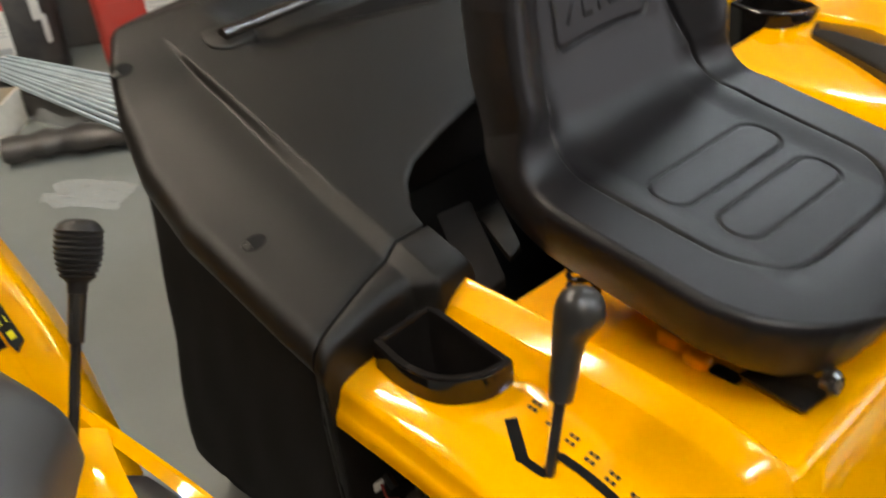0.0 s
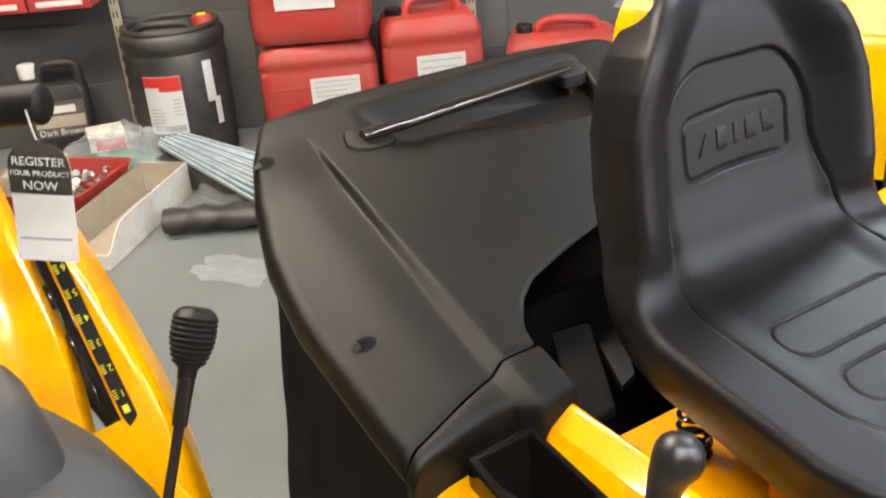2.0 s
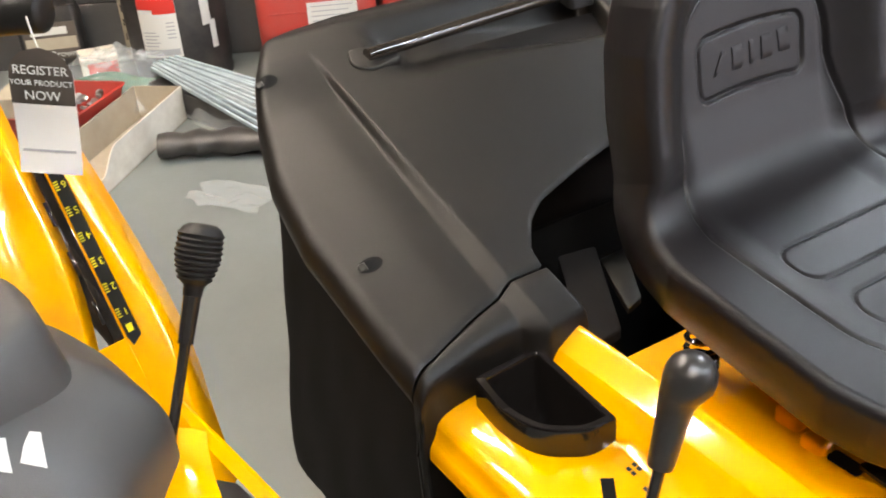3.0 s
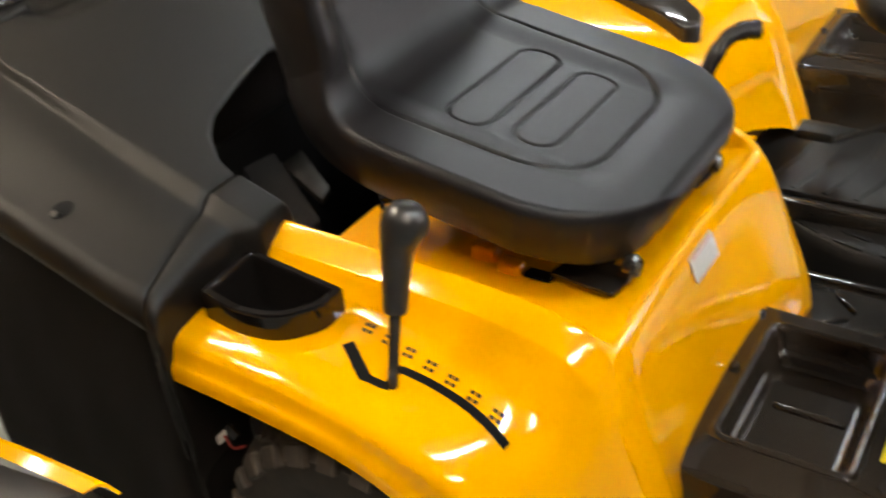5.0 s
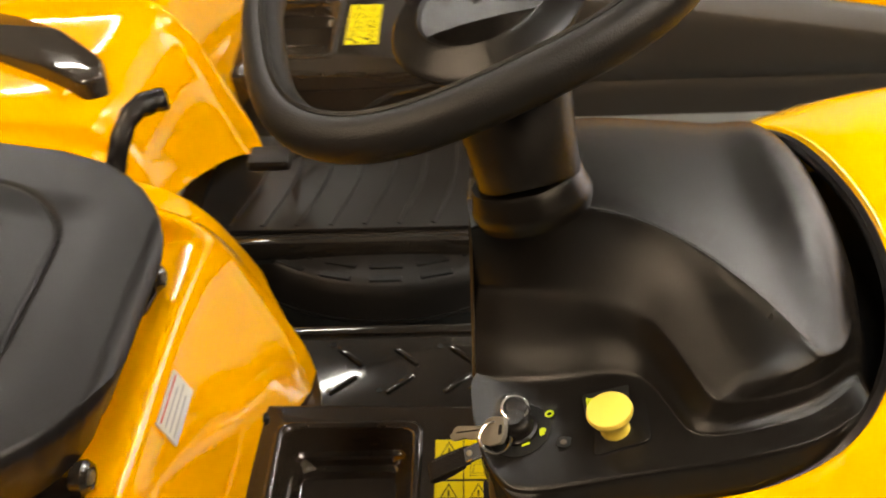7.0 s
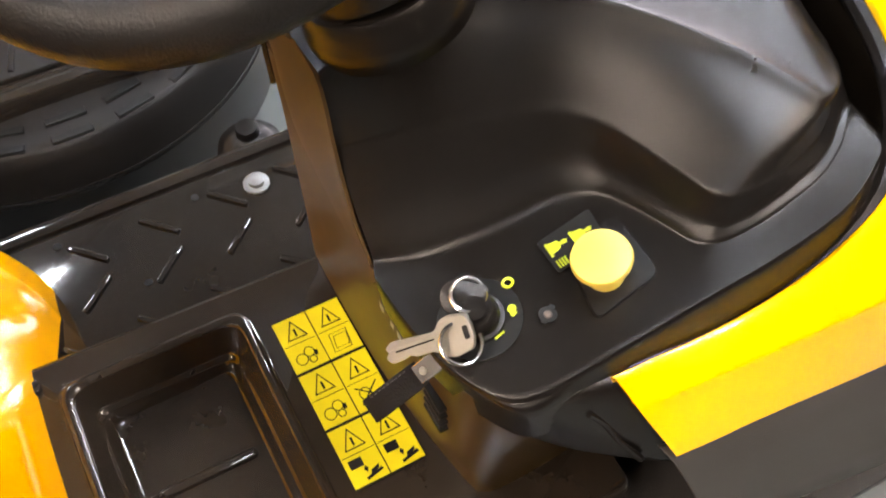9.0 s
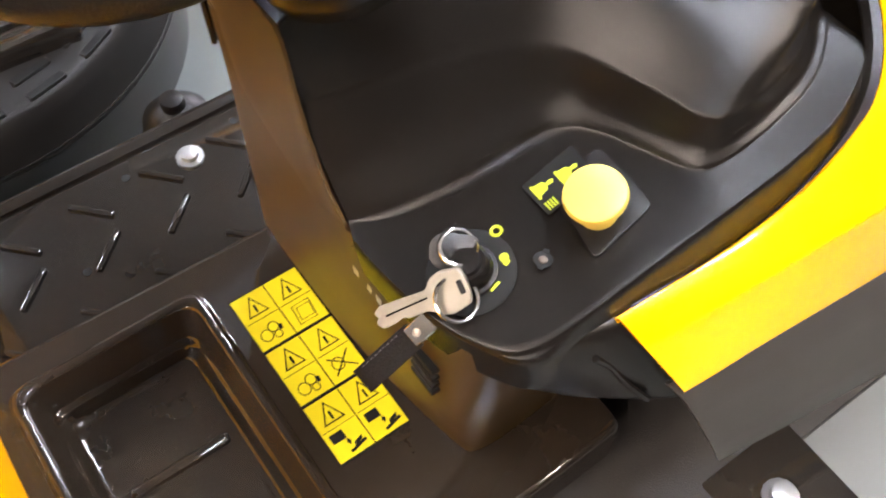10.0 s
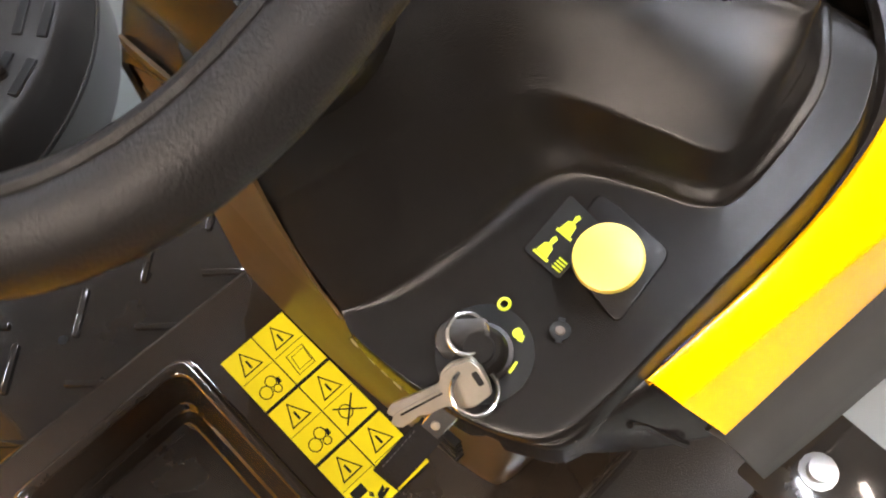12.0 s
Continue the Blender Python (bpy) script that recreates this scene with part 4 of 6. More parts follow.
def hood(root):
    """The yellow bonnet in front of the dashboard, with its side panels."""
    cols = (
        ((0.239, -0.1665, 0.5165), (0.2395, -0.168, 0.5195), (0.2455, -0.184, 0.507), (0.247, -0.187, 0.503), (0.262, -0.208, 0.473), (0.262, -0.206, 0.470)),
        ((0.318, -0.172, 0.522), (0.318, -0.174, 0.526), (0.325, -0.193, 0.516), (0.326, -0.196, 0.511), (0.338, -0.214, 0.471), (0.338, -0.212, 0.467)),
        ((0.372, -0.173, 0.545), (0.373, -0.176, 0.551), (0.395, -0.205, 0.542), (0.397, -0.208, 0.536), (0.42, -0.220, 0.470), (0.42, -0.218, 0.466)),
        ((0.41, -0.162, 0.575), (0.412, -0.166, 0.581), (0.47, -0.212, 0.572), (0.475, -0.217, 0.564), (0.55, -0.228, 0.466), (0.55, -0.226, 0.462)),
        ((0.44, -0.12, 0.598), (0.443, -0.123, 0.605), (0.56, -0.18, 0.612), (0.58, -0.2, 0.60), (0.85, -0.245, 0.455), (0.85, -0.243, 0.451)),
        ((0.458, -0.06, 0.608), (0.462, -0.061, 0.615), (0.62, -0.11, 0.634), (0.66, -0.13, 0.63), (1.08, -0.23, 0.48), (1.08, -0.228, 0.476)),
        ((0.464, 0.0, 0.611), (0.468, 0.0, 0.618), (0.64, 0.0, 0.642), (0.68, 0.0, 0.64), (1.14, 0.0, 0.53), (1.14, 0.0, 0.526)),
    )
    rows = [[cols[k][i] for k in range(len(cols))][::-1] for i in range(6)]
    bm = skin(rows, 3, 3, 0.003, True)
    for v in bm.verts:
        v.co.y += 0.04 * smooth(-0.06, 0.13, v.co.y)
    part("bonnet", bm, HOOD_YELLOW, root, "glossy yellow bonnet", sharp=50)
    part("rim_seal", tube(spline([(0.25, -0.166, 0.513), (0.318, -0.1705, 0.517), (0.372, -0.1705, 0.541), (0.408, -0.158, 0.571), (0.437, -0.118, 0.593), (0.455, -0.059, 0.603), (0.461, 0.01, 0.606), (0.455, 0.082, 0.603), (0.437, 0.155, 0.593), (0.408, 0.198, 0.571), (0.372, 0.21, 0.541), (0.318, 0.21, 0.517)], 6), 0.006, 8), PLASTIC, root, "black edge seal round the dashboard")
    part("bay_floor", box(0.40, 1.05, -0.17, 0.17, 0.30, 0.56, 0.02), PLASTIC, root, "dark engine cover under the bonnet")
    for s in (-1, 1):
        net = [[(0.255, s * 0.200, 0.478), (0.262, s * 0.212, 0.466), (0.285, s * 0.236, 0.40), (0.288, s * 0.234, 0.392)],
               [(0.335, s * 0.212, 0.474), (0.338, s * 0.22, 0.464), (0.35, s * 0.245, 0.393), (0.352, s * 0.243, 0.385)],
               [(0.55, s * 0.226, 0.468), (0.55, s * 0.236, 0.456), (0.55, s * 0.268, 0.385), (0.55, s * 0.266, 0.377)],
               [(1.08, s * 0.225, 0.48), (1.08, s * 0.24, 0.46), (1.08, s * 0.25, 0.36), (1.08, s * 0.248, 0.35)]]
        part("side_panel", skin(net, 2, 1, 0.003), SIDEGREY, root, "dark grey bonnet side panel")
    part("chassis_plate", box(0.22, 0.95, -0.24, 0.24, 0.235, 0.25, 0.003), RUBBER, root, "black steel chassis plate")
    part("chassis_bolt", lathe([(0.002, 0), (0.014, 0), (0.014, 0.003), (0.009, 0.004), (0.009, 0.01), (0.002, 0.011)], 14, Matrix.Translation((0.372, -0.262, 0.25))), ZINC, root, "zinc bolt with washer")
    part("chassis_lug", box(0.33, 0.42, -0.31, -0.22, 0.235, 0.251, 0.004), STEEL_BLACK, root)


def steering_wheel(root):
    c = Vector((0.163, 0.067, 0.806))
    tilt = Matrix.Translation(c) @ Matrix.Rotation(0.188, 4, "X") @ Matrix.Rotation(-0.35, 4, "Y") @ Matrix.Rotation(0.215, 4, "Z")
    pts = []
    for k in range(96):
        a = 2 * math.pi * k / 96
        ca, sa = math.cos(a), math.sin(a)
        r = 0.154 / (abs(ca) ** 2.8 + abs(sa) ** 2.8) ** (1 / 2.8)
        pts.append(tilt @ Vector((r * ca, r * sa, 0)))
    w = part("steering_wheel", tube(pts, 0.0152, 16, closed=True), RUBBER, root, "black moulded steering wheel with a grained rim")
    seam = [tilt @ (Vector((p.x * 0.955, p.y * 0.955, 0.0135))) for p in (tilt.inverted() @ q for q in pts)]
    part("rim_seam", tube(seam, 0.0022, 6, closed=True), RUBBER, w, "raised moulding line round the rim")
    part("hub", lathe([(0.002, -0.075), (0.050, -0.075), (0.072, -0.052), (0.075, -0.045), (0.071, -0.041), (0.054, -0.038), (0.051, -0.0355), (0.048, -0.038), (0.002, -0.036)], 36, tilt), PLASTIC, w, "dark grey moulded hub cap")
    part("hub_mark", box(-0.008, 0.008, -0.0014, 0.0014, -0.037, -0.0345, 0.0005, 1, tilt), CHROME, w)
    for a in (113, 43, -97):
        m = tilt @ Matrix.Rotation(radians(a), 4, "Z")
        net = [[(0.045, -0.032, -0.055), (0.045, 0.0, -0.048), (0.045, 0.032, -0.055)], [(0.09, -0.026, -0.04), (0.09, 0.0, -0.034), (0.09, 0.026, -0.04)], [(0.13, -0.03, -0.012), (0.13, 0.0, -0.006), (0.13, 0.03, -0.012)], [(0.158, -0.034, 0.0), (0.158, 0.0, 0.004), (0.158, 0.034, 0.0)]]
        bm = skin(net, 2, 2, 0.012)
        bmesh.ops.transform(bm, matrix=m, verts=bm.verts)
        part("spoke", bm, PLASTIC, w)
    foot, head = Vector((0.207, 0.020, 0.654)), tilt @ Vector((0, 0, -0.06))
    q = (head - foot).normalized().to_track_quat("Z", "Y").to_matrix().to_4x4()
    L = (head - foot).length
    m = Matrix.Translation(foot) @ q
    seat_of_collar = Matrix.Translation((0.209, 0.020, 0.636)) @ Vector((-0.25, 0.2, 0.94)).to_track_quat("Z", "Y").to_matrix().to_4x4()
    part("column_collar", lathe([(0.03, -0.012), (0.0435, -0.010), (0.0456, -0.0035), (0.0462, 0.0), (0.0452, 0.0045), (0.0434, 0.010), (0.0424, 0.0165), (0.0408, 0.019), (0.034, 0.0185)], 40, seat_of_collar), PLASTIC, root, "black collar where the column meets the dashboard")
    part("column_sleeve", lathe([(0.02, -0.006), (0.0370, -0.005), (0.0385, -0.002), (0.0410, 0.03), (0.047, L * 0.6), (0.053, L), (0.02, L)], 40, m), PLASTIC, root, "black tapered steering column sleeve")


def gear_lever(root, tree):
    base, top = Vector((-0.278, -0.335, 0.425)), Vector((-0.28, -0.284, 0.618))
    part("lever_rod", tube([base, base.lerp(top, 0.6)], 0.0055, 10), STEEL_BLACK, root)
    ax = (top - base).normalized()
    m = Matrix.Translation(base.lerp(top, 0.42)) @ ax.to_track_quat("Z", "Y").to_matrix().to_4x4()
    prof = [(0.004, 0.008), (0.0108, 0.0085), (0.0116, 0.0125), (0.0134, 0.05), (0.0150, 0.066), (0.0180, 0.077), (0.0208, 0.087), (0.0216, 0.095), (0.0205, 0.103), (0.0172, 0.110), (0.012, 0.1145), (0.006, 0.1165), (0.001, 0.117)]
    knob = rings([[m @ Vector((r * math.cos(t), r * math.sin(t), z)) + Vector((0.0065, 0.0, -0.001)) * smooth(0.066, 0.092, z) for t in np.linspace(0, 2 * math.pi, 32, endpoint=False)] for r, z in prof])
    part("gear_knob", knob, KNOB, root, "dark grey gear knob with a rounded overhanging head")
    # the stepped gate: a near-black strip holds the shade of the open slot
    line = [(-0.346, -0.309), (-0.306, -0.337), (-0.281, -0.336), (-0.285, -0.311)] + [tuple(p) for p in spline([(-0.285, -0.311), (-0.25, -0.310), (-0.203, -0.313), (-0.163, -0.321)], 3)[1:]]
    run = []
    for a, b in zip(line, line[1:]):
        run += [Vector(a).lerp(Vector(b), k / 5) for k in range(5)]
    run.append(Vector(line[-1]))
    gate, last = bmesh.new(), None
    for i, q in enumerate(run):
        d = (run[min(i + 1, len(run) - 1)] - run[max(i - 1, 0)]).normalized() * (0.0062 if i < 6 else 0.0045)
        row = [gate.verts.new(v) for v in drape(tree, [q + Vector((-d.y, d.x)), q, q - Vector((-d.y, d.x))], 0.0008)]
        if last:
            for k in (0, 1):
                gate.faces.new((last[k], row[k], row[k + 1], last[k + 1]))
        last = row
    part("gear_gate", gate, RECESS_SHADE, root, "stepped gear gate, the slot's shade drawn as a near-black strip")
    for k in range(7):
        x = -0.338 + 0.026 * k
        y = -0.284 - 0.021 * (k / 6) ** 1.0
        bar = bmesh.new()
        for dx, dy in ((-0.003, 0.004), (0.0035, 0.004), (-0.003, -0.003), (0.0035, -0.003)):
            draped_patch(tree, [(x + dx - 0.0024, y + dy - 0.002), (x + dx + 0.0024, y + dy - 0.002), (x + dx + 0.0024, y + dy + 0.0018), (x + dx - 0.0024, y + dy + 0.0018)], 1, 1, 0.0006, bar)
        part("gate_mark", bar, INK, root)


def height_lever(root, tree):
    pts = spline([(-0.20, 0.175, 0.46), (-0.19, 0.19, 0.50), (-0.178, 0.215, 0.555), (-0.166, 0.238, 0.584), (-0.150, 0.253, 0.592), (-0.133, 0.262, 0.592)], 6)
    n = len(pts)
    part("height_lever", tube(pts, [0.0115 + 0.0007 * math.sin(i * 1.4) + 0.0022 * smooth(0.62 * n, 0.75 * n, i) for i in range(n)], 10, flat=0.8), PLASTIC, root, "black cutting-height lever with finger grips")
    rail = [drape(tree, [Vector((a, b))], 0.001)[0] for a, b in ((-0.215, 0.306), (-0.195, 0.298), (-0.175, 0.286), (-0.155, 0.270), (-0.138, 0.254), (-0.126, 0.238))]
    part("height_rail", tube(spline(rail, 5), 0.0055, 8, flat=0.6), YELLOW, root, "raised yellow rail of the height scale")
    for x, y in ((-0.198, 0.318), (-0.176, 0.306), (-0.155, 0.290), (-0.142, 0.277)):
        bar = draped_patch(tree, [(x - 0.005, y - 0.001), (x + 0.003, y - 0.005), (x + 0.005, y), (x - 0.003, y + 0.004)], 1, 1, 0.0009)
        part("height_mark", bar, INK, root)


def seat_label(root, tree):
    """The white safety label on the front face under the seat."""
    m = Matrix.Translation((-0.0985, 0.0, 0.4385)) @ Matrix.Rotation(radians(68), 4, "Y") @ Matrix.Rotation(radians(0), 4, "Z")
    lab = part("safety_label", box(-0.013, 0.017, -0.032, 0.032, -0.0006, 0.0012, 0, 1, m), WHITE, root, "white label with red and grey lines")
    for k in range(4):
        part("label_line", box(-0.010 + 0.0065 * k, -0.0085 + 0.0065 * k, -0.028, 0.028 - 0.008 * (k % 2), 0.0012, 0.0016, 0, 1, m), RED_INK if k == 0 else GREY_INK, lab)


def cutting_deck(root):
    """The round slotted guard of the cutting deck below the footrest."""
    def pt(u, v):
        a = radians(-190 + 230 * u)
        r = 0.19 + 0.112 * v - 0.004 * v * v
        z = 0.212 - 0.018 * v - 0.05 * max(0, v - 0.8) / 0.2 * (v > 0.8)
        return (0.213 + r * math.cos(a), -0.305 + r * math.sin(a), z)

    part("deck_guard", sheet(60, 16, pt, 0.006), RUBBER, root, "black round slotted cutting deck guard")
    for k in range(9):
        a = radians(-150 + 15 * k)
        for r in (0.245, 0.268):
            part("guard_slot", box(-0.005, 0.005, -0.022, 0.022, -0.003, 0.0015, 0.001, 1, Matrix.Translation((0.213 + r * math.cos(a), -0.305 + r * math.sin(a), 0.2035 - 0.16 * (r - 0.245))) @ Matrix.Rotation(a, 4, "Z")), INK, root)
    part("deck_skirt", sheet(40, 4, lambda u, v: (0.213 + 0.297 * math.cos(radians(-190 + 230 * u)), -0.305 + 0.297 * math.sin(radians(-190 + 230 * u)), 0.15 - 0.08 * v), 0.005), STEEL_BLACK, root)


def wide_hood(root):
    """The bonnet of the wider tractor, with tall dark side panels."""
    rows = []
    for x, w, zt, ze in ((0.40, 0.27, 0.56, 0.505), (0.46, 0.275, 0.59, 0.505), (0.62, 0.285, 0.60, 0.48), (0.85, 0.29, 0.58, 0.445), (1.15, 0.27, 0.52, 0.40)):
        rows.append([(x, 0.0, zt + 0.01), (x, -w * 0.55, zt), (x, -w * 0.8, zt - 0.015), (x, -w * 0.93, ze + 0.03), (x, -w, ze), (x, -w - 0.002, ze - 0.02)])
    part("bonnet", skin(rows, 2, 2, 0.003, True), YELLOW, root, "glossy yellow bonnet of the wider tractor")
    for s in (-1, 1):
        net = []
        for x, zt in ((0.36, 0.515), (0.5, 0.503), (0.7, 0.475), (1.0, 0.425), (1.2, 0.39)):
            net.append([(x, s * 0.285, zt), (x, s * 0.298, zt), (x, s * 0.318, zt - 0.022), (x, s * 0.322, zt - 0.03), (x, s * 0.318, 0.36), (x, s * 0.305, 0.345), (x, s * 0.31, 0.335), (x, s * 0.30, 0.28)])
        part("side_panel", skin(net, 2, 1, 0.003), SIDEGREY, root, "tall dark grey bonnet side panel")
        part("vent_panel", box(0.42, 0.78, s * 0.28 - 0.006, s * 0.28 + 0.006, -0.03, 0.035, 0.005, 2, pose(0, 0, 0.535, 0, 5, 0)), PLASTIC, root, "dark vent panel beside the bonnet")


def lawn_tractor(shift):
    root = thing("lawn_tractor", "", "lawn tractor", "lawn tractors")
    body, tree = tractor_body(root, not shift)
    for s in (-1, 1):
        rear_wheel(root, -0.305, s * (0.308 if shift else 0.5), 0.195, 0.165)
    tunnel(root)
    footrest(root, 1, False)
    footrest(root, -1, not shift)
    if shift:
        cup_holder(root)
        deck_ribs(root)
        dashboard(root)
        hood(root)
        gear_lever(root, tree)
        height_lever(root, tree)
        ignition(root)
        choke_knob(root)
        dash_marks(root)
        steering_wheel(root)
        roller = part("deck_roller", lathe([(0.004, -0.035), (0.02, -0.033), (0.033, -0.02), (0.036, 0.0), (0.033, 0.018), (0.02, 0.03), (0.012, 0.034), (0.011, 0.044), (0.002, 0.045)], 24, Matrix.Translation((0.195, 0.345, 0.185))), PLASTIC, root, "black domed roller of the cutting deck")
        part("roller_bracket", box(0.17, 0.22, 0.28, 0.34, 0.145, 0.153, 0.002), STEEL_BLACK, roller)
        seat_label(root, tree)
    else:
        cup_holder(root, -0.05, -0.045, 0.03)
        wide_hood(root)
        o = rounded([(-0.428, -0.325), (-0.402, -0.39), (-0.32, -0.43), (-0.205, -0.495), (-0.14, -0.534), (-0.118, -0.51), (-0.128, -0.474), (-0.2, -0.402), (-0.27, -0.358), (-0.34, -0.328)], 0.012)
        bm = slab(o, 0.46, 0.499, 0.008)
        for v in bm.verts:
            v.co.z -= 0.12 * max(0, v.co.x + 0.2) + 0.03 * max(0, -0.5 - v.co.y)
        part("fender_insert", bm, GLOSS, root, "glossy black insert in the fender")
        cutting_deck(root)
    return root


main = lawn_tractor(True)
tagged(main, "yellow and black lawn tractor with a glossy painted body")
second = lawn_tractor(False)
tagged(second, "wider yellow lawn tractor parked alongside with a ribbed footrest mat")
second.matrix_basis = pose(-0.173, 1.02, 0)
tractor_seat()


# ---- grass collector ----
LID_X = (-1.075, -1.06, -1.03, -0.985, -0.93, -0.847, -0.755, -0.61, -0.50)
LID_W = (0.17, 0.25, 0.305, 0.338, 0.366, 0.397, 0.412, 0.41, 0.402)


def lid_z(x, y):
    a = abs(y)
    z = 0.353 - 0.34 * x
    wide = 0.004 + 0.016 * smooth(-0.95, -0.56, x)
    z -= 0.012 * min(1.0, max(0.0, (a - 0.254) / wide)) * smooth(-0.99, -0.9, x)
    z -= 0.010 * smooth(0.3, 0.4, a)
    z -= 0.02 * smooth(-1.02, -1.08, x)
    # hollow under the carrying handle, deepest at its far end
    deep = 0.022 + 0.03 * smooth(-0.1, 0.17, y)
    hollow = smooth(-1.022, -0.985, x) * smooth(-0.875, -0.955, x - 0.015 * smooth(0.0, 0.16, y)) * smooth(-0.185, -0.12, y) * smooth(0.205, 0.185, y + 0.25 * (x + 0.95))
    return z - deep * hollow


def lid_width(x):
    return lerp(LID_X, LID_W, x)


def rolled(f):
    """How far the edge has rolled down at the share f of the half width."""
    u = min(1.0, max(0.0, (f - 0.945) / 0.055))
    return 0.024 * (1 - math.sqrt(1 - 0.97 * u * u)) / 0.827


def skirt_depth(x):
    return lerp((-1.06, -0.95, -0.8, -0.68, -0.58, -0.52), (0.05, 0.04, 0.03, 0.022, 0.02, 0.022), x)


def grass_collector():
    root = thing("grass_collector", "black rear grass collector with charcoal lid and fabric bag", "grass collector")

    def pt(u, v):
        t = (2 * v - 1) / 0.9
        s = max(-1.0, min(1.0, t))
        s = math.copysign(1 - (1 - abs(s)) ** 1.25, s)
        over = max(0.0, abs(t) - 1.0) / (1 / 0.9 - 1.0)
        x = -1.075 + 0.515 * u
        y = s * lid_width(x)
        a = abs(y)
        edge = lerp((0, 0.08, 0.15, 0.18, 0.207, 0.212, 0.262, 0.41), (-0.686, -0.664, -0.641, -0.620, -0.585, -0.56, -0.56, -0.52), a)
        x = -1.075 + (edge + 1.075) * u
        z = lid_z(x, y)
        z -= rolled(abs(s)) * smooth(-1.07, -1.0, x)
        z -= 0.002 * smooth(0.992, 1.0, u)
        return (x, y * (1 - 0.022 * over * over), z - skirt_depth(x) * over)

    lid = part("lid", sheet(120, 300, pt, 0.004), LID, root, "charcoal moulded plastic lid with turned-down rim", sharp=60)

    def rear_rim(u, v):
        y = (2 * u - 1) * 0.17
        return (-1.075 + 0.006 * (2 * u - 1) ** 2, y, lid_z(-1.075, y) - 0.002 - 0.07 * v)

    part("lid_skirt", sheet(24, 4, rear_rim, 0.004), LID, lid, "turned-down rear rim of the lid", sharp=60)
    # notches are not cut in; flat near-black discs carry the hollows' shade
    for x, y in ((-0.958, -0.335), (-0.657, -0.372), (-0.958, 0.335), (-0.657, 0.372)):
        bm = bmesh.new()
        loops = []
        for k in (0.05, 0.5, 0.85, 1.0):
            ring = []
            for n in range(24):
                t = 2 * math.pi * n / 24
                px, py = x + 0.0095 * k * math.cos(t), y * 0.985 + 0.0145 * k * math.sin(t)
                ring.append(bm.verts.new((px, py, lid_z(px, py) - rolled(abs(py) / lid_width(px)) + 0.0009)))
            loops.append(ring)
        for p, q in zip(loops, loops[1:]):
            for n in range(24):
                bm.faces.new((p[n], p[n - 1], q[n - 1], q[n]))
        bm.faces.new(loops[0])
        bmesh.ops.recalc_face_normals(bm, faces=bm.faces)
        notch = part("rim_notch", bm, RECESS_SHADE, lid, "rim notch, its shaded hollow drawn as a near-black patch")
        ty = y * 0.985 + math.copysign(0.009, y)
        tz = lid_z(x, ty) - rolled(abs(ty) / lid_width(x))
        part("notch_tab", box(-0.0055, 0.0045, -0.005, 0.005, -0.001, 0.0022, 0.0008, 1, pose(x - 0.001, ty, tz, math.copysign(25, -y), 19, 0)), LID, notch)

    # fixed cover in front of the lid
    for s in (-1, 1):
        net = []
        for a, low in ((0.2065, 0.07), (0.2068, 0.02), (0.2075, 0.004), (0.2095, 0.0005), (0.214, 0.0), (0.25, 0.0), (0.2545, 0.0), (0.257, 0.0), (0.271, 0.0), (0.2745, 0.0), (0.279, 0.0), (0.32, 0.0), (0.357, 0.0), (0.364, 0.0), (0.371, 0.0), (0.378, 0.0), (0.383, 0.0), (0.388, 0.0), (0.393, 0.0), (0.397, 0.0), (0.4005, 0.0), (0.403, 0.0), (0.4045, 0.0), (0.405, 0.0), (0.4055, 0.006), (0.4055, 0.06), (0.402, 0.17)):
            drop = rolled(min(1.0, a / 0.405)) + low
            dx = 0.27 * max(0.0, min(a, 0.4) - 0.262)
            x0 = -0.5575 + dx
            top = lid_z(x0, a) - 0.0005 - drop
            y = s * a
            far = 1 - smooth(0.262, 0.282, a)  # the block beside the ridge reaches further forward
            fall = 0.18 * (1 - far)
            run = [(x0, top - 0.03), (x0, top - 0.003), (x0 + 0.0008, top - 0.0004), (x0 + 0.004, top)]
            run += [(-0.526 + dx * 0.5 + 0.026 * far, top - 0.006 - 0.012 * far), (-0.518 + dx * 0.3 + 0.024 * far, top - 0.010 - fall * 0.05 - 0.012 * far), (-0.512 + 0.022 * far, top - 0.02 - fall * 0.2 - 0.01 * far), (-0.509 + 0.02 * far, top - 0.035 - fall * 0.45 - 0.01 * far), (-0.507 + 0.019 * far, top - 0.055 - fall - 0.03 * far)]
            net.append([(x, y, z) for x, z in run])
        part("front_cover", backed(skin(net, 1, 1, 0), 0.003), LID, root, "charcoal fixed cover in front of the lid", sharp=50)
    # added plate; its near-black colour stands for the shaded void behind the seat
    part("rear_plate", box(-0.70, -0.69, -0.30, 0.30, 0.15, 0.50, 0.004), RECESS_SHADE, root, "near-black plate filling the shaded void behind the seat")
    flap = slab(rounded([(-0.63, -0.135), (-0.632, -0.075), (-0.512, -0.14), (-0.50, -0.206)], 0.006), 0.44, 0.452, 0.003)
    for v in flap.verts:
        v.co.z += 0.35 * (-0.5 - v.co.x) - 0.15 * (v.co.y + 0.14)
    part("chute_flap", flap, FABRIC, root, "black flap behind the seat")
    plate = slab(rounded([(-0.628, -0.072), (-0.63, -0.028), (-0.532, -0.093), (-0.522, -0.122)], 0.004), 0.462, 0.470, 0.002)
    part("chute_plate", plate, LID, root, "grey plate seen behind the seat")
    # bag with sagging sides, open behind the seat
    rs = []
    for n in range(17):
        f = n / 16
        z = 0.51 - 0.45 * f
        k = 1.0 - 0.05 * smooth(0.1, 0.055, z)
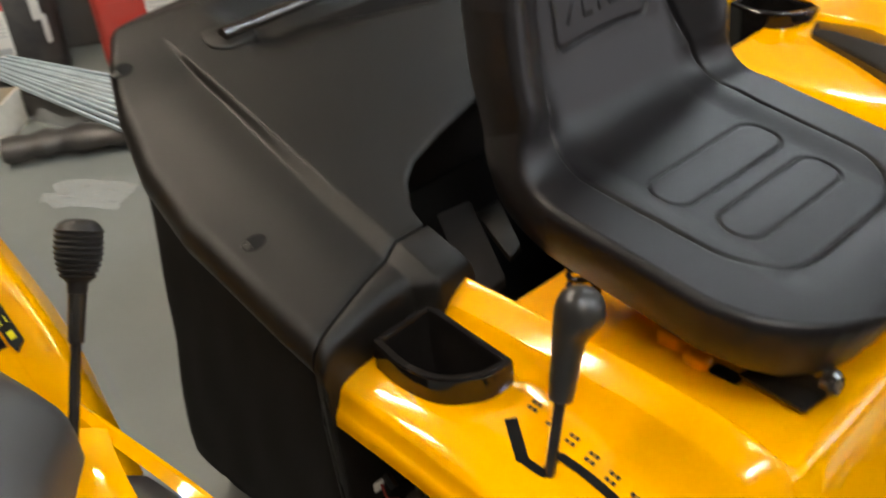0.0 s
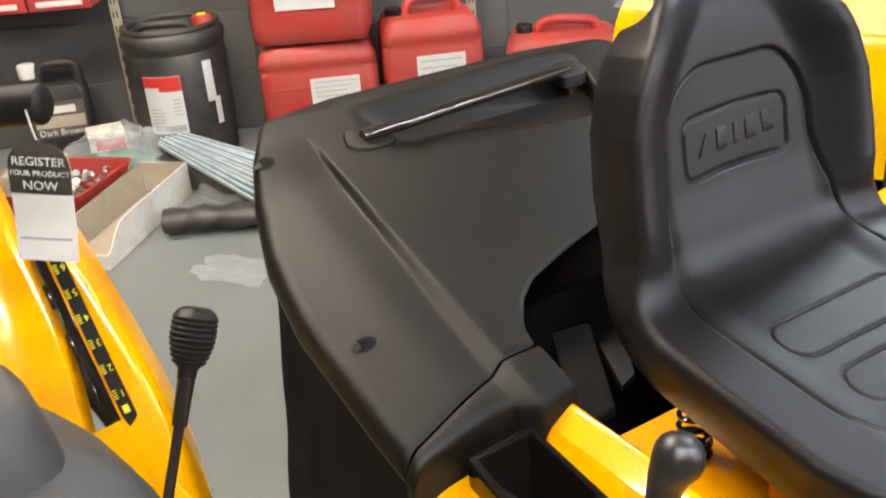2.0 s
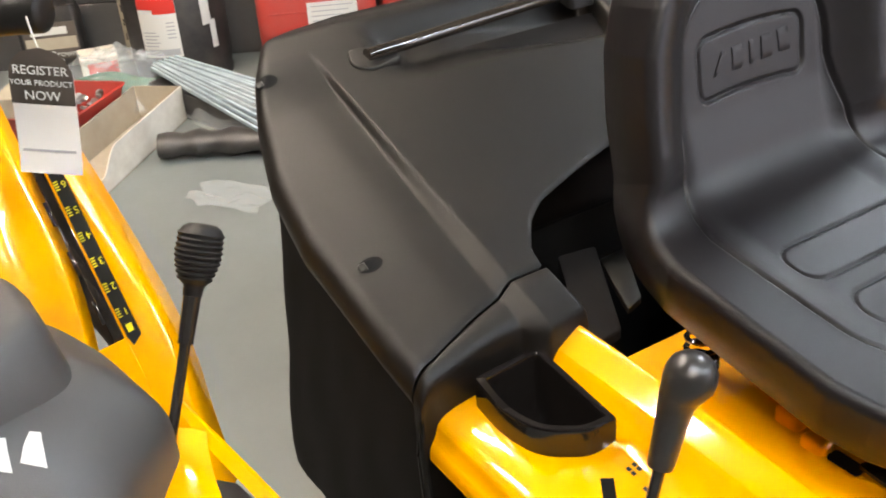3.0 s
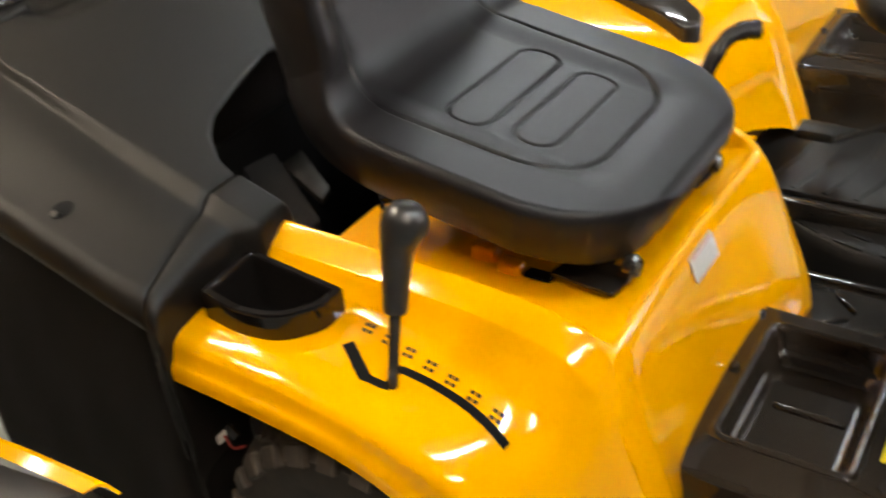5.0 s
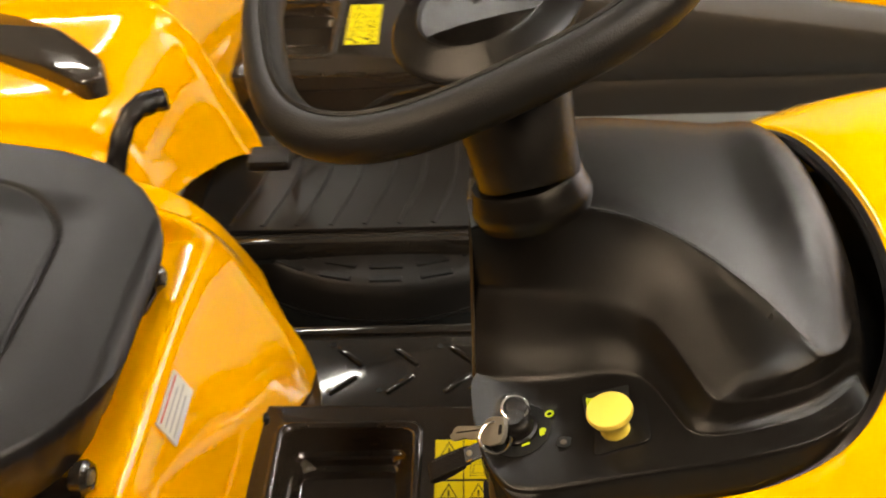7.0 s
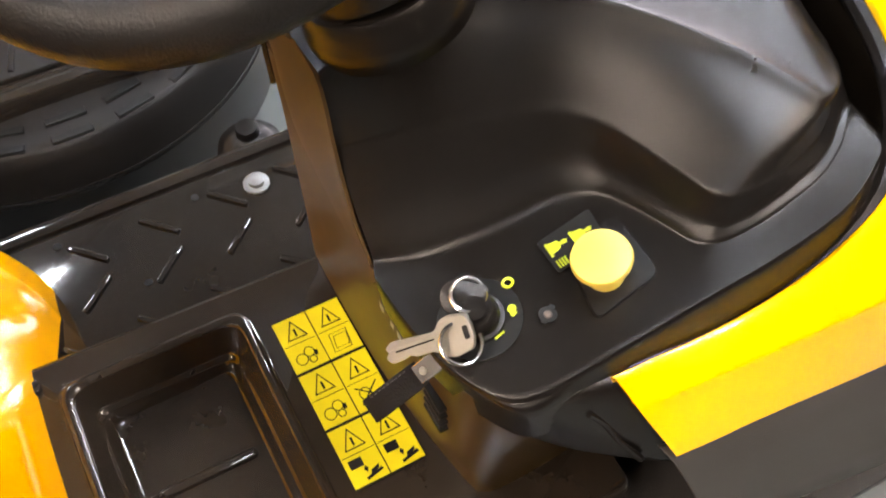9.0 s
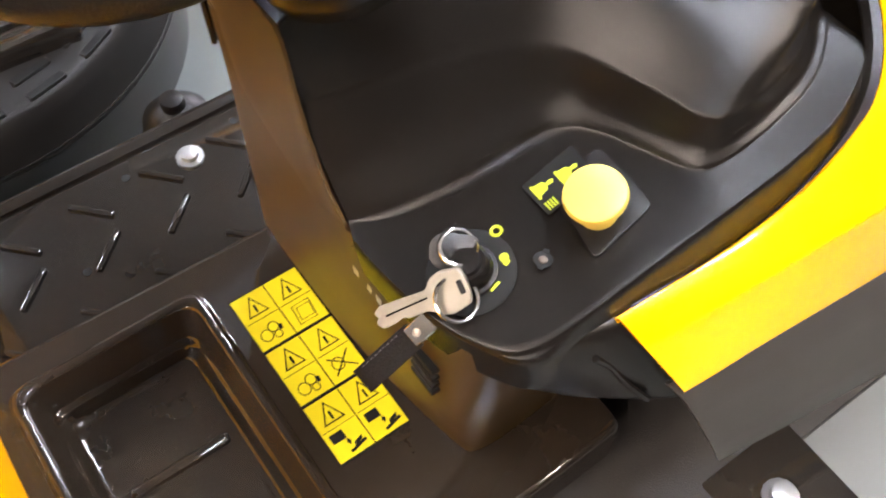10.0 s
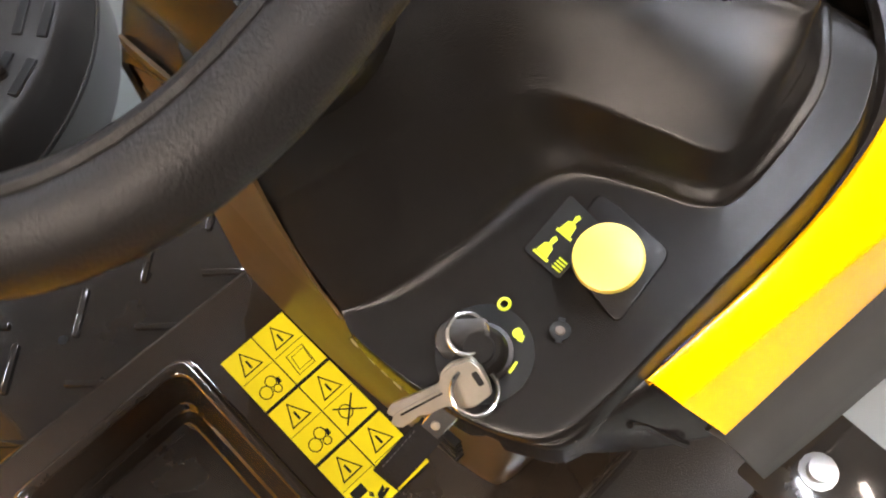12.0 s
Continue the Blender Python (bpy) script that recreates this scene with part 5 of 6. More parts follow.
        back, wide = -0.955 - 0.05 * (0.5 - z), 0.352 + 0.10 * max(0.0, 0.42 - z)
        o = rounded([(back, -wide), (-0.55, -0.385), (-0.55, -0.275), (-0.72, -0.27), (-0.72, 0.27), (-0.55, 0.275), (-0.55, 0.385), (back, wide)], 0.03, 5)
        if not rs:
            steps = [max(1, round((q - p).length / 0.025)) for p, q in zip(o, o[1:] + o[:1])]
        ring = []
        for p in [p.lerp(q, i / m) for p, q, m in zip(o, o[1:] + o[:1], steps) for i in range(m)]:
            sag = 0.5 + 0.5 * math.sin(z * 9)
            fold = 0.004 * math.sin(p.x * 22 + z * 7) * sag + 0.002 * math.sin(p.x * 61 - z * 31)
            ring.append((-0.78 + (p.x + 0.78) * k, p.y * k * 0.985 + math.copysign(fold, p.y) * (abs(p.y) > 0.3), z + (1 - f) ** 2 * (lid_z(p.x, 0.3) - 0.532)))
        rs.append(ring)
    part("bag", rings(rs), FABRIC, root, "black woven grass bag", sharp=70)
    a, b = Vector((-0.941, -0.195, 0.680)), Vector((-0.967, 0.175, 0.689))
    part("handle_bar", tube([a, b], 0.0092, 16), GLOSS, root, "glossy black tubular carrying handle")
    for o, z in ((((-0.968, -0.21), (-0.935, -0.222), (-0.918, -0.198), (-0.926, -0.150), (-0.956, -0.146)), 0.0), (((-0.985, 0.150), (-0.948, 0.150), (-0.948, 0.196), (-0.962, 0.206), (-0.984, 0.196)), 0.004)):
        bm = slab(rounded(o, 0.012), -0.014, 0.004, 0.003, 3)
        for v in bm.verts:
            v.co.z += 0.353 - 0.34 * v.co.x + z
        part("handle_socket", bm, LID, root, "flat moulded tab that holds the handle")
    part("frame_bracket", tube([(-0.545, -0.33, 0.40), (-0.53, -0.35, 0.32), (-0.50, -0.35, 0.29)], 0.008, 8), STEEL_BLACK, root)
    part("frame_bolt", lathe([(0.002, 0), (0.01, 0), (0.01, 0.01), (0.002, 0.011)], 10, pose(-0.535, -0.365, 0.325, 90, 0, 0)), ZINC, root)
    part("wire_plug", box(-0.525, -0.505, -0.37, -0.355, 0.292, 0.306, 0.003), WHITE, root, "white wire plug")
    part("red_wire", tube(spline([(-0.505, -0.36, 0.30), (-0.49, -0.365, 0.293), (-0.475, -0.36, 0.298)], 5), 0.0015, 6), RED, root, "thin red wire")
    return root


grass_collector()


# ---- the machine with the grey cover ----
def grey_cover_mower():
    root = thing("riding_mower", "yellow riding mower with grey engine cover and height scale", "riding mower")
    along = Vector((0.115, 0.018, -0.17)).normalized()
    across = Vector((0.506, 0.862, 0.0))
    across = (across - along * across.dot(along)).normalized()
    nor = across.cross(along)
    if nor.z < 0:
        nor = -nor
    F = Matrix((along, across, nor)).transposed().to_4x4()
    F.translation = Vector((-0.85, -0.605, 0.575))

    def local(bm):
        bmesh.ops.transform(bm, matrix=F, verts=bm.verts)
        return bm

    # yellow panel on both sides of the open slot
    left = [[(u, v, n) for v, n in ((-0.34, -0.06), (-0.22, 0.0), (-0.14, 0.008), (-0.085 - 0.1 * (u + 0.08), 0.012), (-0.068 - 0.1 * (u + 0.08), 0.003), (e - 0.006, 0.0), (e, -0.002), (e, -0.03))] for u, e in ((-0.22, -0.027), (-0.1, -0.028), (0.0, -0.031), (0.06, -0.04), (0.102, -0.05))]
    part("body_panel", local(skin(left, 2, 2, 0.003)), YELLOW, root, "glossy yellow body panel beside the slot")
    right = [[(u, v, n) for v, n in ((-0.009, -0.03), (-0.009, -0.002), (-0.006, 0.0), (e - 0.012, 0.0), (e - 0.004, -0.005), (e, -0.02), (e - 0.002, -0.07))] for u, e in ((-0.13, 0.022), (-0.06, 0.030), (0.0, 0.036), (0.08, 0.042), (0.15, 0.040), (0.22, 0.028), (0.30, 0.02))]
    part("body_panel", local(skin(right, 2, 2, 0.003)), YELLOW, root, "glossy yellow body panel with the height scale")
    low = [[(u, v, n) for v, n in ((-0.30, 0.0), (-0.1, 0.004), (-0.006, 0.0))] for u in (0.099, 0.2, 0.3)]
    part("body_panel", local(skin(low, 1, 1, 0.003)), YELLOW, root)
    part("slot_bar", local(box(-0.13, 0.12, -0.024, -0.009, -0.06, -0.012, 0.002)), STEEL_BLACK, root, "dark notched bar inside the slot")
    for k in range(3):
        part("slot_tooth", local(box(-0.075 + 0.06 * k, -0.045 + 0.06 * k, -0.029, -0.023, -0.05, -0.014, 0.002)), STEEL_BLACK, root)
    tyre = tube(spline([(-0.06, -0.062, -0.06), (0.0, -0.05, -0.055), (0.05, -0.038, -0.055), (0.09, -0.03, -0.06), (0.13, -0.026, -0.07)], 6), 0.017, 12)
    part("front_tyre", local(tyre), TYRE, root, "black tyre seen through the slot")
    scale = part("height_scale", local(slab(rounded([(-0.112, -0.003), (0.098, -0.003), (0.110, 0.0), (0.102, 0.0125), (-0.112, 0.0125)], 0.001), 0.0045, 0.0052)), INK, root, "black scale with yellow numbers")
    for k, d in enumerate("654321"):
        u = -0.080 + 0.0305 * k
        part("scale_number", text_mesh(d, 0.0115, F @ Matrix.Translation((u, 0.0082, 0.0054)) @ Matrix.Rotation(radians(-90), 4, "Z"), 0.0002), STICKER, scale)
        for j in range(4):
            part("scale_tick", local(box(u - 0.006 + 0.003 * j, u - 0.0046 + 0.003 * j, -0.0022, 0.0026, 0.0052, 0.0058)), STICKER, scale)
    part("scale_sign", local(box(0.086, 0.095, 0.001, 0.008, 0.0052, 0.0058)), STICKER, scale)
    # grey engine cover in two tiers
    def tier(poly, radius, prof):
        o = rounded(poly, radius, 6)
        c = sum((Vector(q) for q in o), Vector((0, 0))) / len(o)
        return rings([[(c.x + (q.x - c.x) * k, c.y + (q.y - c.y) * k, z) for q in o] for k, z in prof])

    low = tier([(-0.602, -0.614), (-0.505, -0.70), (-0.53, -0.93), (-0.80, -0.95), (-0.90, -0.74), (-0.74, -0.635)], [0.015, 0.05, 0.06, 0.06, 0.06, 0.06], ((1.0, 0.40), (1.0, 0.492), (0.99, 0.508), (0.965, 0.52), (0.88, 0.543), (0.72, 0.572), (0.4, 0.60)))
    bmesh.ops.triangulate(low, faces=low.faces)
    cover_tree = BVHTree.FromBMesh(low)
    part("engine_cover", low, GREYPLASTIC, root, "matt grey lower engine cover")
    part("cover_top", tier([(-0.705, -0.682), (-0.612, -0.682), (-0.585, -0.715), (-0.575, -0.77), (-0.61, -0.93), (-0.83, -0.93), (-0.85, -0.75)], [0.03, 0.03, 0.03, 0.04, 0.06, 0.06, 0.06], ((1.03, 0.545), (1.0, 0.572), (0.93, 0.605), (0.86, 0.633), (0.80, 0.645), (0.7, 0.650), (0.3, 0.655))), GREYPLASTIC, root, "matt grey upper engine cover", sharp=60)
    for cx, cy, w in ((-0.562, -0.764, 0.011), (-0.556, -0.738, 0.0095)):
        ax, ay = Vector((0.45, 0.89)) * w, Vector((-0.89, 0.45)) * 0.011
        q = Vector((cx, cy))
        part("white_shape", draped_patch(cover_tree, [q - ax - ay, q + ax - ay, q + ax * 0.45 + ay, q - ax * 0.45 + ay], 12, 12, 0.0025), WHITE, root, "plain white shape on the cover")
    # lower yellow panels with a dark gap between them
    fin = [[(-0.66, -0.62, 0.462), (-0.635, -0.598, 0.470), (-0.625, -0.582, 0.462)], [(-0.60, -0.645, 0.462), (-0.585, -0.612, 0.470), (-0.578, -0.597, 0.462)], [(-0.56, -0.68, 0.450), (-0.52, -0.63, 0.458), (-0.512, -0.608, 0.450)]]
    part("lower_fin", skin(fin, 2, 1, 0.003), YELLOW, root, "yellow lower panel beside the cover")
    rail = [[(-0.695, -0.592, 0.462), (-0.69, -0.584, 0.466), (-0.685, -0.578, 0.45)], [(-0.63, -0.588, 0.450), (-0.62, -0.572, 0.456), (-0.61, -0.565, 0.44)], [(-0.53, -0.578, 0.450), (-0.52, -0.562, 0.456), (-0.51, -0.555, 0.44)], [(-0.44, -0.568, 0.440), (-0.43, -0.552, 0.445), (-0.42, -0.545, 0.43)]]
    part("lower_rail", skin(rail, 2, 1, 0.003), YELLOW, root, "yellow lower rail beside a dark gap")
    part("gap_lining", slab(rounded([(-0.61, -0.60), (-0.50, -0.615), (-0.46, -0.56), (-0.58, -0.575)], 0.004), 0.40, 0.425, 0.002), GREYPLASTIC, root, "dark grey part in the gap")
    part("frame", box(-0.9, -0.55, -0.95, -0.66, 0.12, 0.45, 0.03), STEEL_BLACK, root, "dark machine frame under the covers")
    for x in (-0.82, -0.62):
        part("wheel", lathe([(0.02, -0.05), (0.1, -0.05), (0.11, -0.03), (0.11, 0.03), (0.1, 0.05), (0.02, 0.05)], 28, pose(x, -0.72, 0.11, 90, 0, 0)), RUBBER, root)
    # lever with a ribbed grip
    a, b = Vector((-0.605, -0.63, 0.46)), Vector((-0.664, -0.533, 0.66))
    ax = (b - a).normalized()
    m = Matrix.Translation(b) @ ax.to_track_quat("Z", "Y").to_matrix().to_4x4()
    lever = part("blade_lever", tube([a, b - ax * 0.06], 0.0052, 10), STEEL_BLACK, root, "black lever with a ribbed rubber grip")
    part("lever_sleeve", lathe([(0.004, -0.115), (0.0075, -0.113), (0.0085, -0.07), (0.0085, -0.062), (0.004, -0.062)], 14, m), STEEL_BLACK, lever)
    prof = [(0.004, -0.068), (0.009, -0.067), (0.0095, -0.058), (0.013, -0.054)]
    for k in range(9):
        t = k / 8
        r = 0.0145 + 0.0075 * math.sin(min(1, t * 1.1 + 0.12) * math.pi * 0.62)
        z = -0.052 + 0.0052 * k
        prof += [(r, z), (r + 0.0008, z + 0.002), (r - 0.0012, z + 0.004)]
    prof += [(0.0185, -0.003), (0.013, 0.001), (0.001, 0.002)]
    part("grip", lathe(prof, 28, m), RUBBER, lever, "ribbed black rubber grip")
    # handlebar end
    part("handlebar", tube(spline([(-0.86, -0.74, 0.80), (-0.80, -0.70, 0.85), (-0.75, -0.66, 0.868), (-0.716, -0.624, 0.872), (-0.706, -0.613, 0.872)], 5), [0.018] * 19 + [0.0165, 0.012], 14), RUBBER, root, "black rubber handlebar grip")
    return root


grey_cover_mower()


def hang_tag():
    """The paper tag that hangs from the handlebar."""
    right, up = Vector((0.506, 0.862, 0.08)).normalized(), Vector((-0.16, -0.02, 0.98)).normalized()
    nor = right.cross(up).normalized()
    up = nor.cross(right)
    F = Matrix((right, up, nor)).transposed().to_4x4()
    F = Matrix.Translation((-0.672, -0.641, 0.803)) @ F @ Matrix.Rotation(radians(-13), 4, "Z")
    root = thing("hang_tag", "white and brown paper tag hung on a thread", "tag")

    def bent(bm):
        for v in bm.verts:
            v.co.z += 0.006 * math.sin(v.co.y * 30) - 0.9 * v.co.x ** 2
        bmesh.ops.transform(bm, matrix=F, verts=bm.verts)
        return bm

    def card(y0, y1, top_r, z):
        o = rounded([(-0.026, y0), (0.026, y0), (0.026, y1), (-0.026, y1)], [0.004, 0.004, top_r, top_r], 6)
        bm = bmesh.new()
        n = 14
        x_at = lambda y: 0.026 if y < y1 - top_r else 0.026 - top_r + math.sqrt(max(0, top_r ** 2 - (y - y1 + top_r) ** 2))
        g = [[bm.verts.new((x_at(y0 + (y1 - y0) * i / n) * (2 * j / 6 - 1), y0 + (y1 - y0) * i / n, z)) for j in range(7)] for i in range(n + 1)]
        for r, s in zip(g, g[1:]):
            for j in range(6):
                bm.faces.new((r[j], r[j + 1], s[j + 1], s[j]))
        bmesh.ops.solidify(bm, geom=list(bm.faces), thickness=0.0004)
        return bent(bm)

    part("card", card(-0.058, 0.052, 0.025, 0.0), TAGWHITE, root, "white paper card")
    part("brown_head", card(0.004, 0.052, 0.025, 0.0009), TAGBROWN, root, "brown printed head of the card")
    for line, y, size in (("REGISTER", 0.033, 0.0105), ("YOUR PRODUCT", 0.0225, 0.0066), ("NOW", 0.0115, 0.0112)):
        part("lettering", bent(text_mesh(line, size, Matrix.Translation((0, y, 0.0016)), 0.0002)), WHITE, root)
    part("address_bar", bent(box(-0.022, 0.022, -0.0385, -0.0362, 0.0009, 0.0013)), GREY_INK, root)
    part("thread", tube(spline([F @ Vector((0, 0.046, 0.002)), F @ Vector((-0.004, 0.06, 0.004)), F @ Vector((-0.01, 0.075, 0.0))], 5), 0.0008, 6), WHITE, root)
    return root


hang_tag()


# ---- things along the wall ----
def block_wall():
    """Courses of painted blocks on the back wall."""
    wall = bpy.data.objects["wall_north"]
    me = bpy.data.meshes.new("block")
    bm = box(0, 0.02, -0.2215, 0.2215, 0, 0.2105, 0.002, 1)
    bm.to_mesh(me)
    bm.free()
    me.materials.append(WALL)
    for r in range(8):
        for k in range(-6, 7):
            ob = new("block", me)
            ob.parent = wall
            ob.matrix_basis = Matrix.Translation((WALL_D - 0.003 - 0.0006 * ((k * 7 + r * 3) % 3), 1.15 + k * 0.446 + (0.223 if r % 2 else 0), 0.006 + r * 0.213))


def label_on(root, x0, x1, z0, z1, front, band=None, turn=None, bars=5, name="label"):
    """A printed label of plain bars, on a front that looks along -x of the thing."""
    lab = part(name, box(front - 0.0015, front + 0.002, x0, x1, z0, z1), WHITE, root, "white printed label")
    w, h = x1 - x0, z1 - z0
    if band:
        part("band", box(front - 0.003, front - 0.0012, x0 + 0.001, x1 - 0.001, z1 - h * band, z1 - 0.001), RED_INK, lab)
    top = z1 - h * ((band or 0.05) + 0.08)
    for k in range(bars):
        z = top - k * (top - z0) / (bars + 1)
        part("print_bar", box(front - 0.0028, front - 0.0012, x1 - w * (0.92 - 0.1 * (k % 3)), x1 - w * 0.08, z - h * 0.025, z + h * 0.01), GREY_INK, lab)


def oil_drum():
    root = thing("oil_drum", "dusty black plastic drum with white and red label", "drum", at=wall_pose(2.77, -1.385, 0))
    part("drum_body", lathe([(0.14, 0), (0.158, 0.006), (0.161, 0.025), (0.157, 0.035), (0.162, 0.06), (0.166, 0.35), (0.16, 0.365), (0.17, 0.385), (0.171, 0.41), (0.16, 0.43), (0.15, 0.435), (0.145, 0.425), (0.12, 0.415), (0.01, 0.413)], 48), DRUM, root, "black ribbed drum body")
    part("drum_rim", tube([(0.152 * math.cos(a), 0.152 * math.sin(a), 0.437) for a in np.linspace(0, 2 * math.pi, 40, endpoint=False)], 0.011, 8, closed=True), DRUM, root)
    part("carry_handle", tube(spline([(-0.09, 0.09, 0.425), (-0.1, 0.07, 0.455), (-0.115, 0.0, 0.462), (-0.1, -0.07, 0.455), (-0.09, -0.09, 0.425)], 5), 0.013, 10), DRUM, root, "black moulded carrying handle")
    part("cap", lathe([(0.03, 0.42), (0.034, 0.43), (0.033, 0.46), (0.028, 0.466), (0.001, 0.467)], 20, pose(-0.03, -0.115, 0)), RED, root, "red screw cap")
    part("cap_seal", box(-0.018, 0.018, -0.012, 0.012, 0.467, 0.469, 0, 1, pose(-0.03, -0.115, 0)), STICKER, root)

    def wrap(a0, a1, z0, z1, r, mat, name, parent):
        bm = sheet(14, 2, lambda u, v: (-r * math.cos(a0 + (a1 - a0) * u), -r * math.sin(a0 + (a1 - a0) * u), z0 + (z1 - z0) * v), 0.001)
        return part(name, bm, mat, parent)

    lab = wrap(-0.52, 0.24, 0.115, 0.305, 0.1672, WHITE, "label", root)
    wrap(-0.51, 0.235, 0.270, 0.304, 0.1684, RED_INK, "band", lab)
    wrap(-0.2, 0.235, 0.256, 0.272, 0.1682, RED_INK, "band", lab)
    for k in range(5):
        wrap(-0.46, -0.2 + 0.05 * (k % 2), 0.195 - 0.011 * k, 0.199 - 0.011 * k, 0.1684, GREY_INK, "print_bar", lab)
        wrap(0.02, 0.18, 0.225 - 0.012 * k, 0.229 - 0.012 * k, 0.1684, GREY_INK, "print_bar", lab)
    wrap(-0.42, 0.2, 0.122, 0.142, 0.1683, GREY_INK, "picture", lab)
    side = wrap(0.72, 0.92, 0.20, 0.335, 0.1672, WHITE, "side_label", root)
    wrap(0.88, 1.02, 0.12, 0.21, 0.1668, WHITE, "side_label", root)
    return root


def oil_can(d, s, z, w, h, turn, label, lying=False, lab=None):
    root = thing("oil_can", label, "oil can", "red oil cans", at=wall_pose(d, s, z, turn))
    rs = []
    for zz, k in ((0.0, 0.93), (0.012, 0.98), (0.04, 1.0), (h * 0.3, 1.0), (h * 0.34, 0.985), (h * 0.38, 1.0), (h * 0.74, 1.0), (h * 0.77, 0.97), (h * 0.80, 1.0), (h * 0.86, 0.985), (h * 0.93, 0.9), (h * 0.965, 0.8)):
        o = rounded([(-0.13, -w / 2), (0.13, -w / 2), (0.13, w / 2), (-0.13, w / 2)], 0.045, 5)
        rs.append([(p.x * k, p.y * k, zz) for p in o])
    part("can_body", rings(rs), RED, root, "red moulded can body with ridges")
    part("can_handle", tube(spline([(0, -w * 0.30, h * 0.94), (0, -w * 0.27, h * 1.04), (0, -w * 0.1, h * 1.07), (0, w * 0.12, h * 1.07), (0, w * 0.2, h * 1.02), (0, w * 0.22, h * 0.94)], 5), 0.016, 10), RED, root, "red moulded carrying handle")
    part("can_cap", lathe([(0.02, 0), (0.028, 0.002), (0.028, 0.03), (0.024, 0.034), (0.001, 0.035)], 18, pose(0, w * 0.34, h * 0.94)), RUBBER, root, "black screw cap")
    part("seam", box(-0.1315, -0.12, -w * 0.4, w * 0.4, h * 0.60, h * 0.62, 0.004), RED, root)
    if lab:
        y0, y1, z0, z1 = lab
        label_on(root, y0, y1, z0, z1, -0.1312, None, None, 4)
    return root


def parts_bin(d, s, z, turn):
    root = thing("parts_bin", "red open-fronted plastic bin on the wall", "parts bin", "red wall bins", at=wall_pose(d, s, z, turn))
    part("bin_base", box(-0.10, 0.1, -0.1, 0.1, 0, 0.005, 0.002), RED, root)
    part("bin_back", box(0.094, 0.1, -0.1, 0.1, 0.005, 0.12, 0.002), RED, root)
    for y in (-0.1, 0.095):
        part("bin_side", box(-0.1, 0.094, y, y + 0.005, 0.005, 0.11, 0.002), RED, root)
    part("bin_front", box(-0.105, -0.1, -0.1, 0.1, 0, 0.065, 0.002), RED, root)
    part("bin_card", box(-0.108, -0.1055, -0.075, 0.075, 0.012, 0.03, 0.001), WHITE, root, "paper strip on the bin front")
    for k in range(12):
        part("washer", tube([(0.012 * math.cos(a), 0.012 * math.sin(a), 0) for a in np.linspace(0, 2 * math.pi, 12, endpoint=False)], 0.004, 5, closed=True), ZINC, root).matrix_basis = pose(random.uniform(-0.08, 0.05), random.uniform(-0.08, 0.08), random.uniform(0.03, 0.07), random.uniform(0, 90), random.uniform(0, 90), 0)
    return root


def slotted_upright(s):
    root = thing("slotted_upright", "grey slotted steel shelf upright on the wall", "shelf upright", "shelf uprights", at=wall_pose(WALL_D - 0.03, s, 0.02))
    part("strip", box(-0.012, 0.0, -0.016, 0.016, 0, 2.0, 0.002), CARD, root, "beige painted steel strip")
    for k in range(40):
        for y in (-0.006, 0.006):
            part("slot", box(-0.0132, -0.011, y - 0.002, y + 0.002, 0.02 + 0.05 * k, 0.045 + 0.05 * k), INK, root)
    return root


def stain_bottle():
    root = thing("stain_bottle", "black plastic bottle with a tan label and white cap", "bottle", at=wall_pose(2.84, -1.83, 0.05, 8))
    rs = []
    for z, k in ((0, 0.95), (0.01, 1), (0.17, 1), (0.195, 0.95), (0.205, 0.9)):
        rs.append([(p.x * k, p.y * k, z) for p in rounded([(-0.045, -0.105), (0.045, -0.105), (0.045, 0.105), (-0.045, 0.105)], 0.025)])
    part("bottle_body", rings(rs), DRUM, root)
    part("bottle_handle", tube(spline([(0, -0.085, 0.19), (0, -0.08, 0.26), (0, -0.05, 0.275), (0, 0.02, 0.275), (0, 0.045, 0.25), (0, 0.05, 0.19)], 5), 0.016, 10), DRUM, root)
    part("neck", lathe([(0.03, 0.2), (0.026, 0.23), (0.026, 0.24)], 18, pose(0, 0.078, 0)), DRUM, root)
    part("cap", lathe([(0.028, 0.235), (0.03, 0.24), (0.03, 0.278), (0.026, 0.283), (0.001, 0.284)], 20, pose(0, 0.078, 0)), WHITE, root, "white screw cap")
    lab = part("label", box(-0.0475, -0.044, -0.09, 0.085, 0.03, 0.155), TAGBROWN, root, "brown and tan printed label")
    part("picture", box(-0.049, -0.0472, -0.085, 0.08, 0.065, 0.105), CARD, lab)
    part("lettering", text_mesh("Dark Brown", 0.03, Matrix.Translation((-0.0485, -0.0, 0.047)) @ Matrix.Rotation(radians(-90), 4, "Z") @ Matrix.Rotation(radians(90), 4, "X"), 0.0005), WHITE, lab)
    part("print_bar", box(-0.049, -0.0472, -0.06, 0.06, 0.115, 0.14), WHITE, lab)
    return root


def small_carton():
    root = thing("small_carton", "small red and white carton against the wall", "carton", at=wall_pose(2.72, -1.655, 0.0, 20))
    part("carton", box(-0.07, 0.07, -0.06, 0.06, 0, 0.115, 0.002), WHITECARD, root)
    part("red_end", box(-0.0715, -0.0695, -0.055, 0.04, 0.008, 0.10), RED_INK, root, "red printed end")
    return root


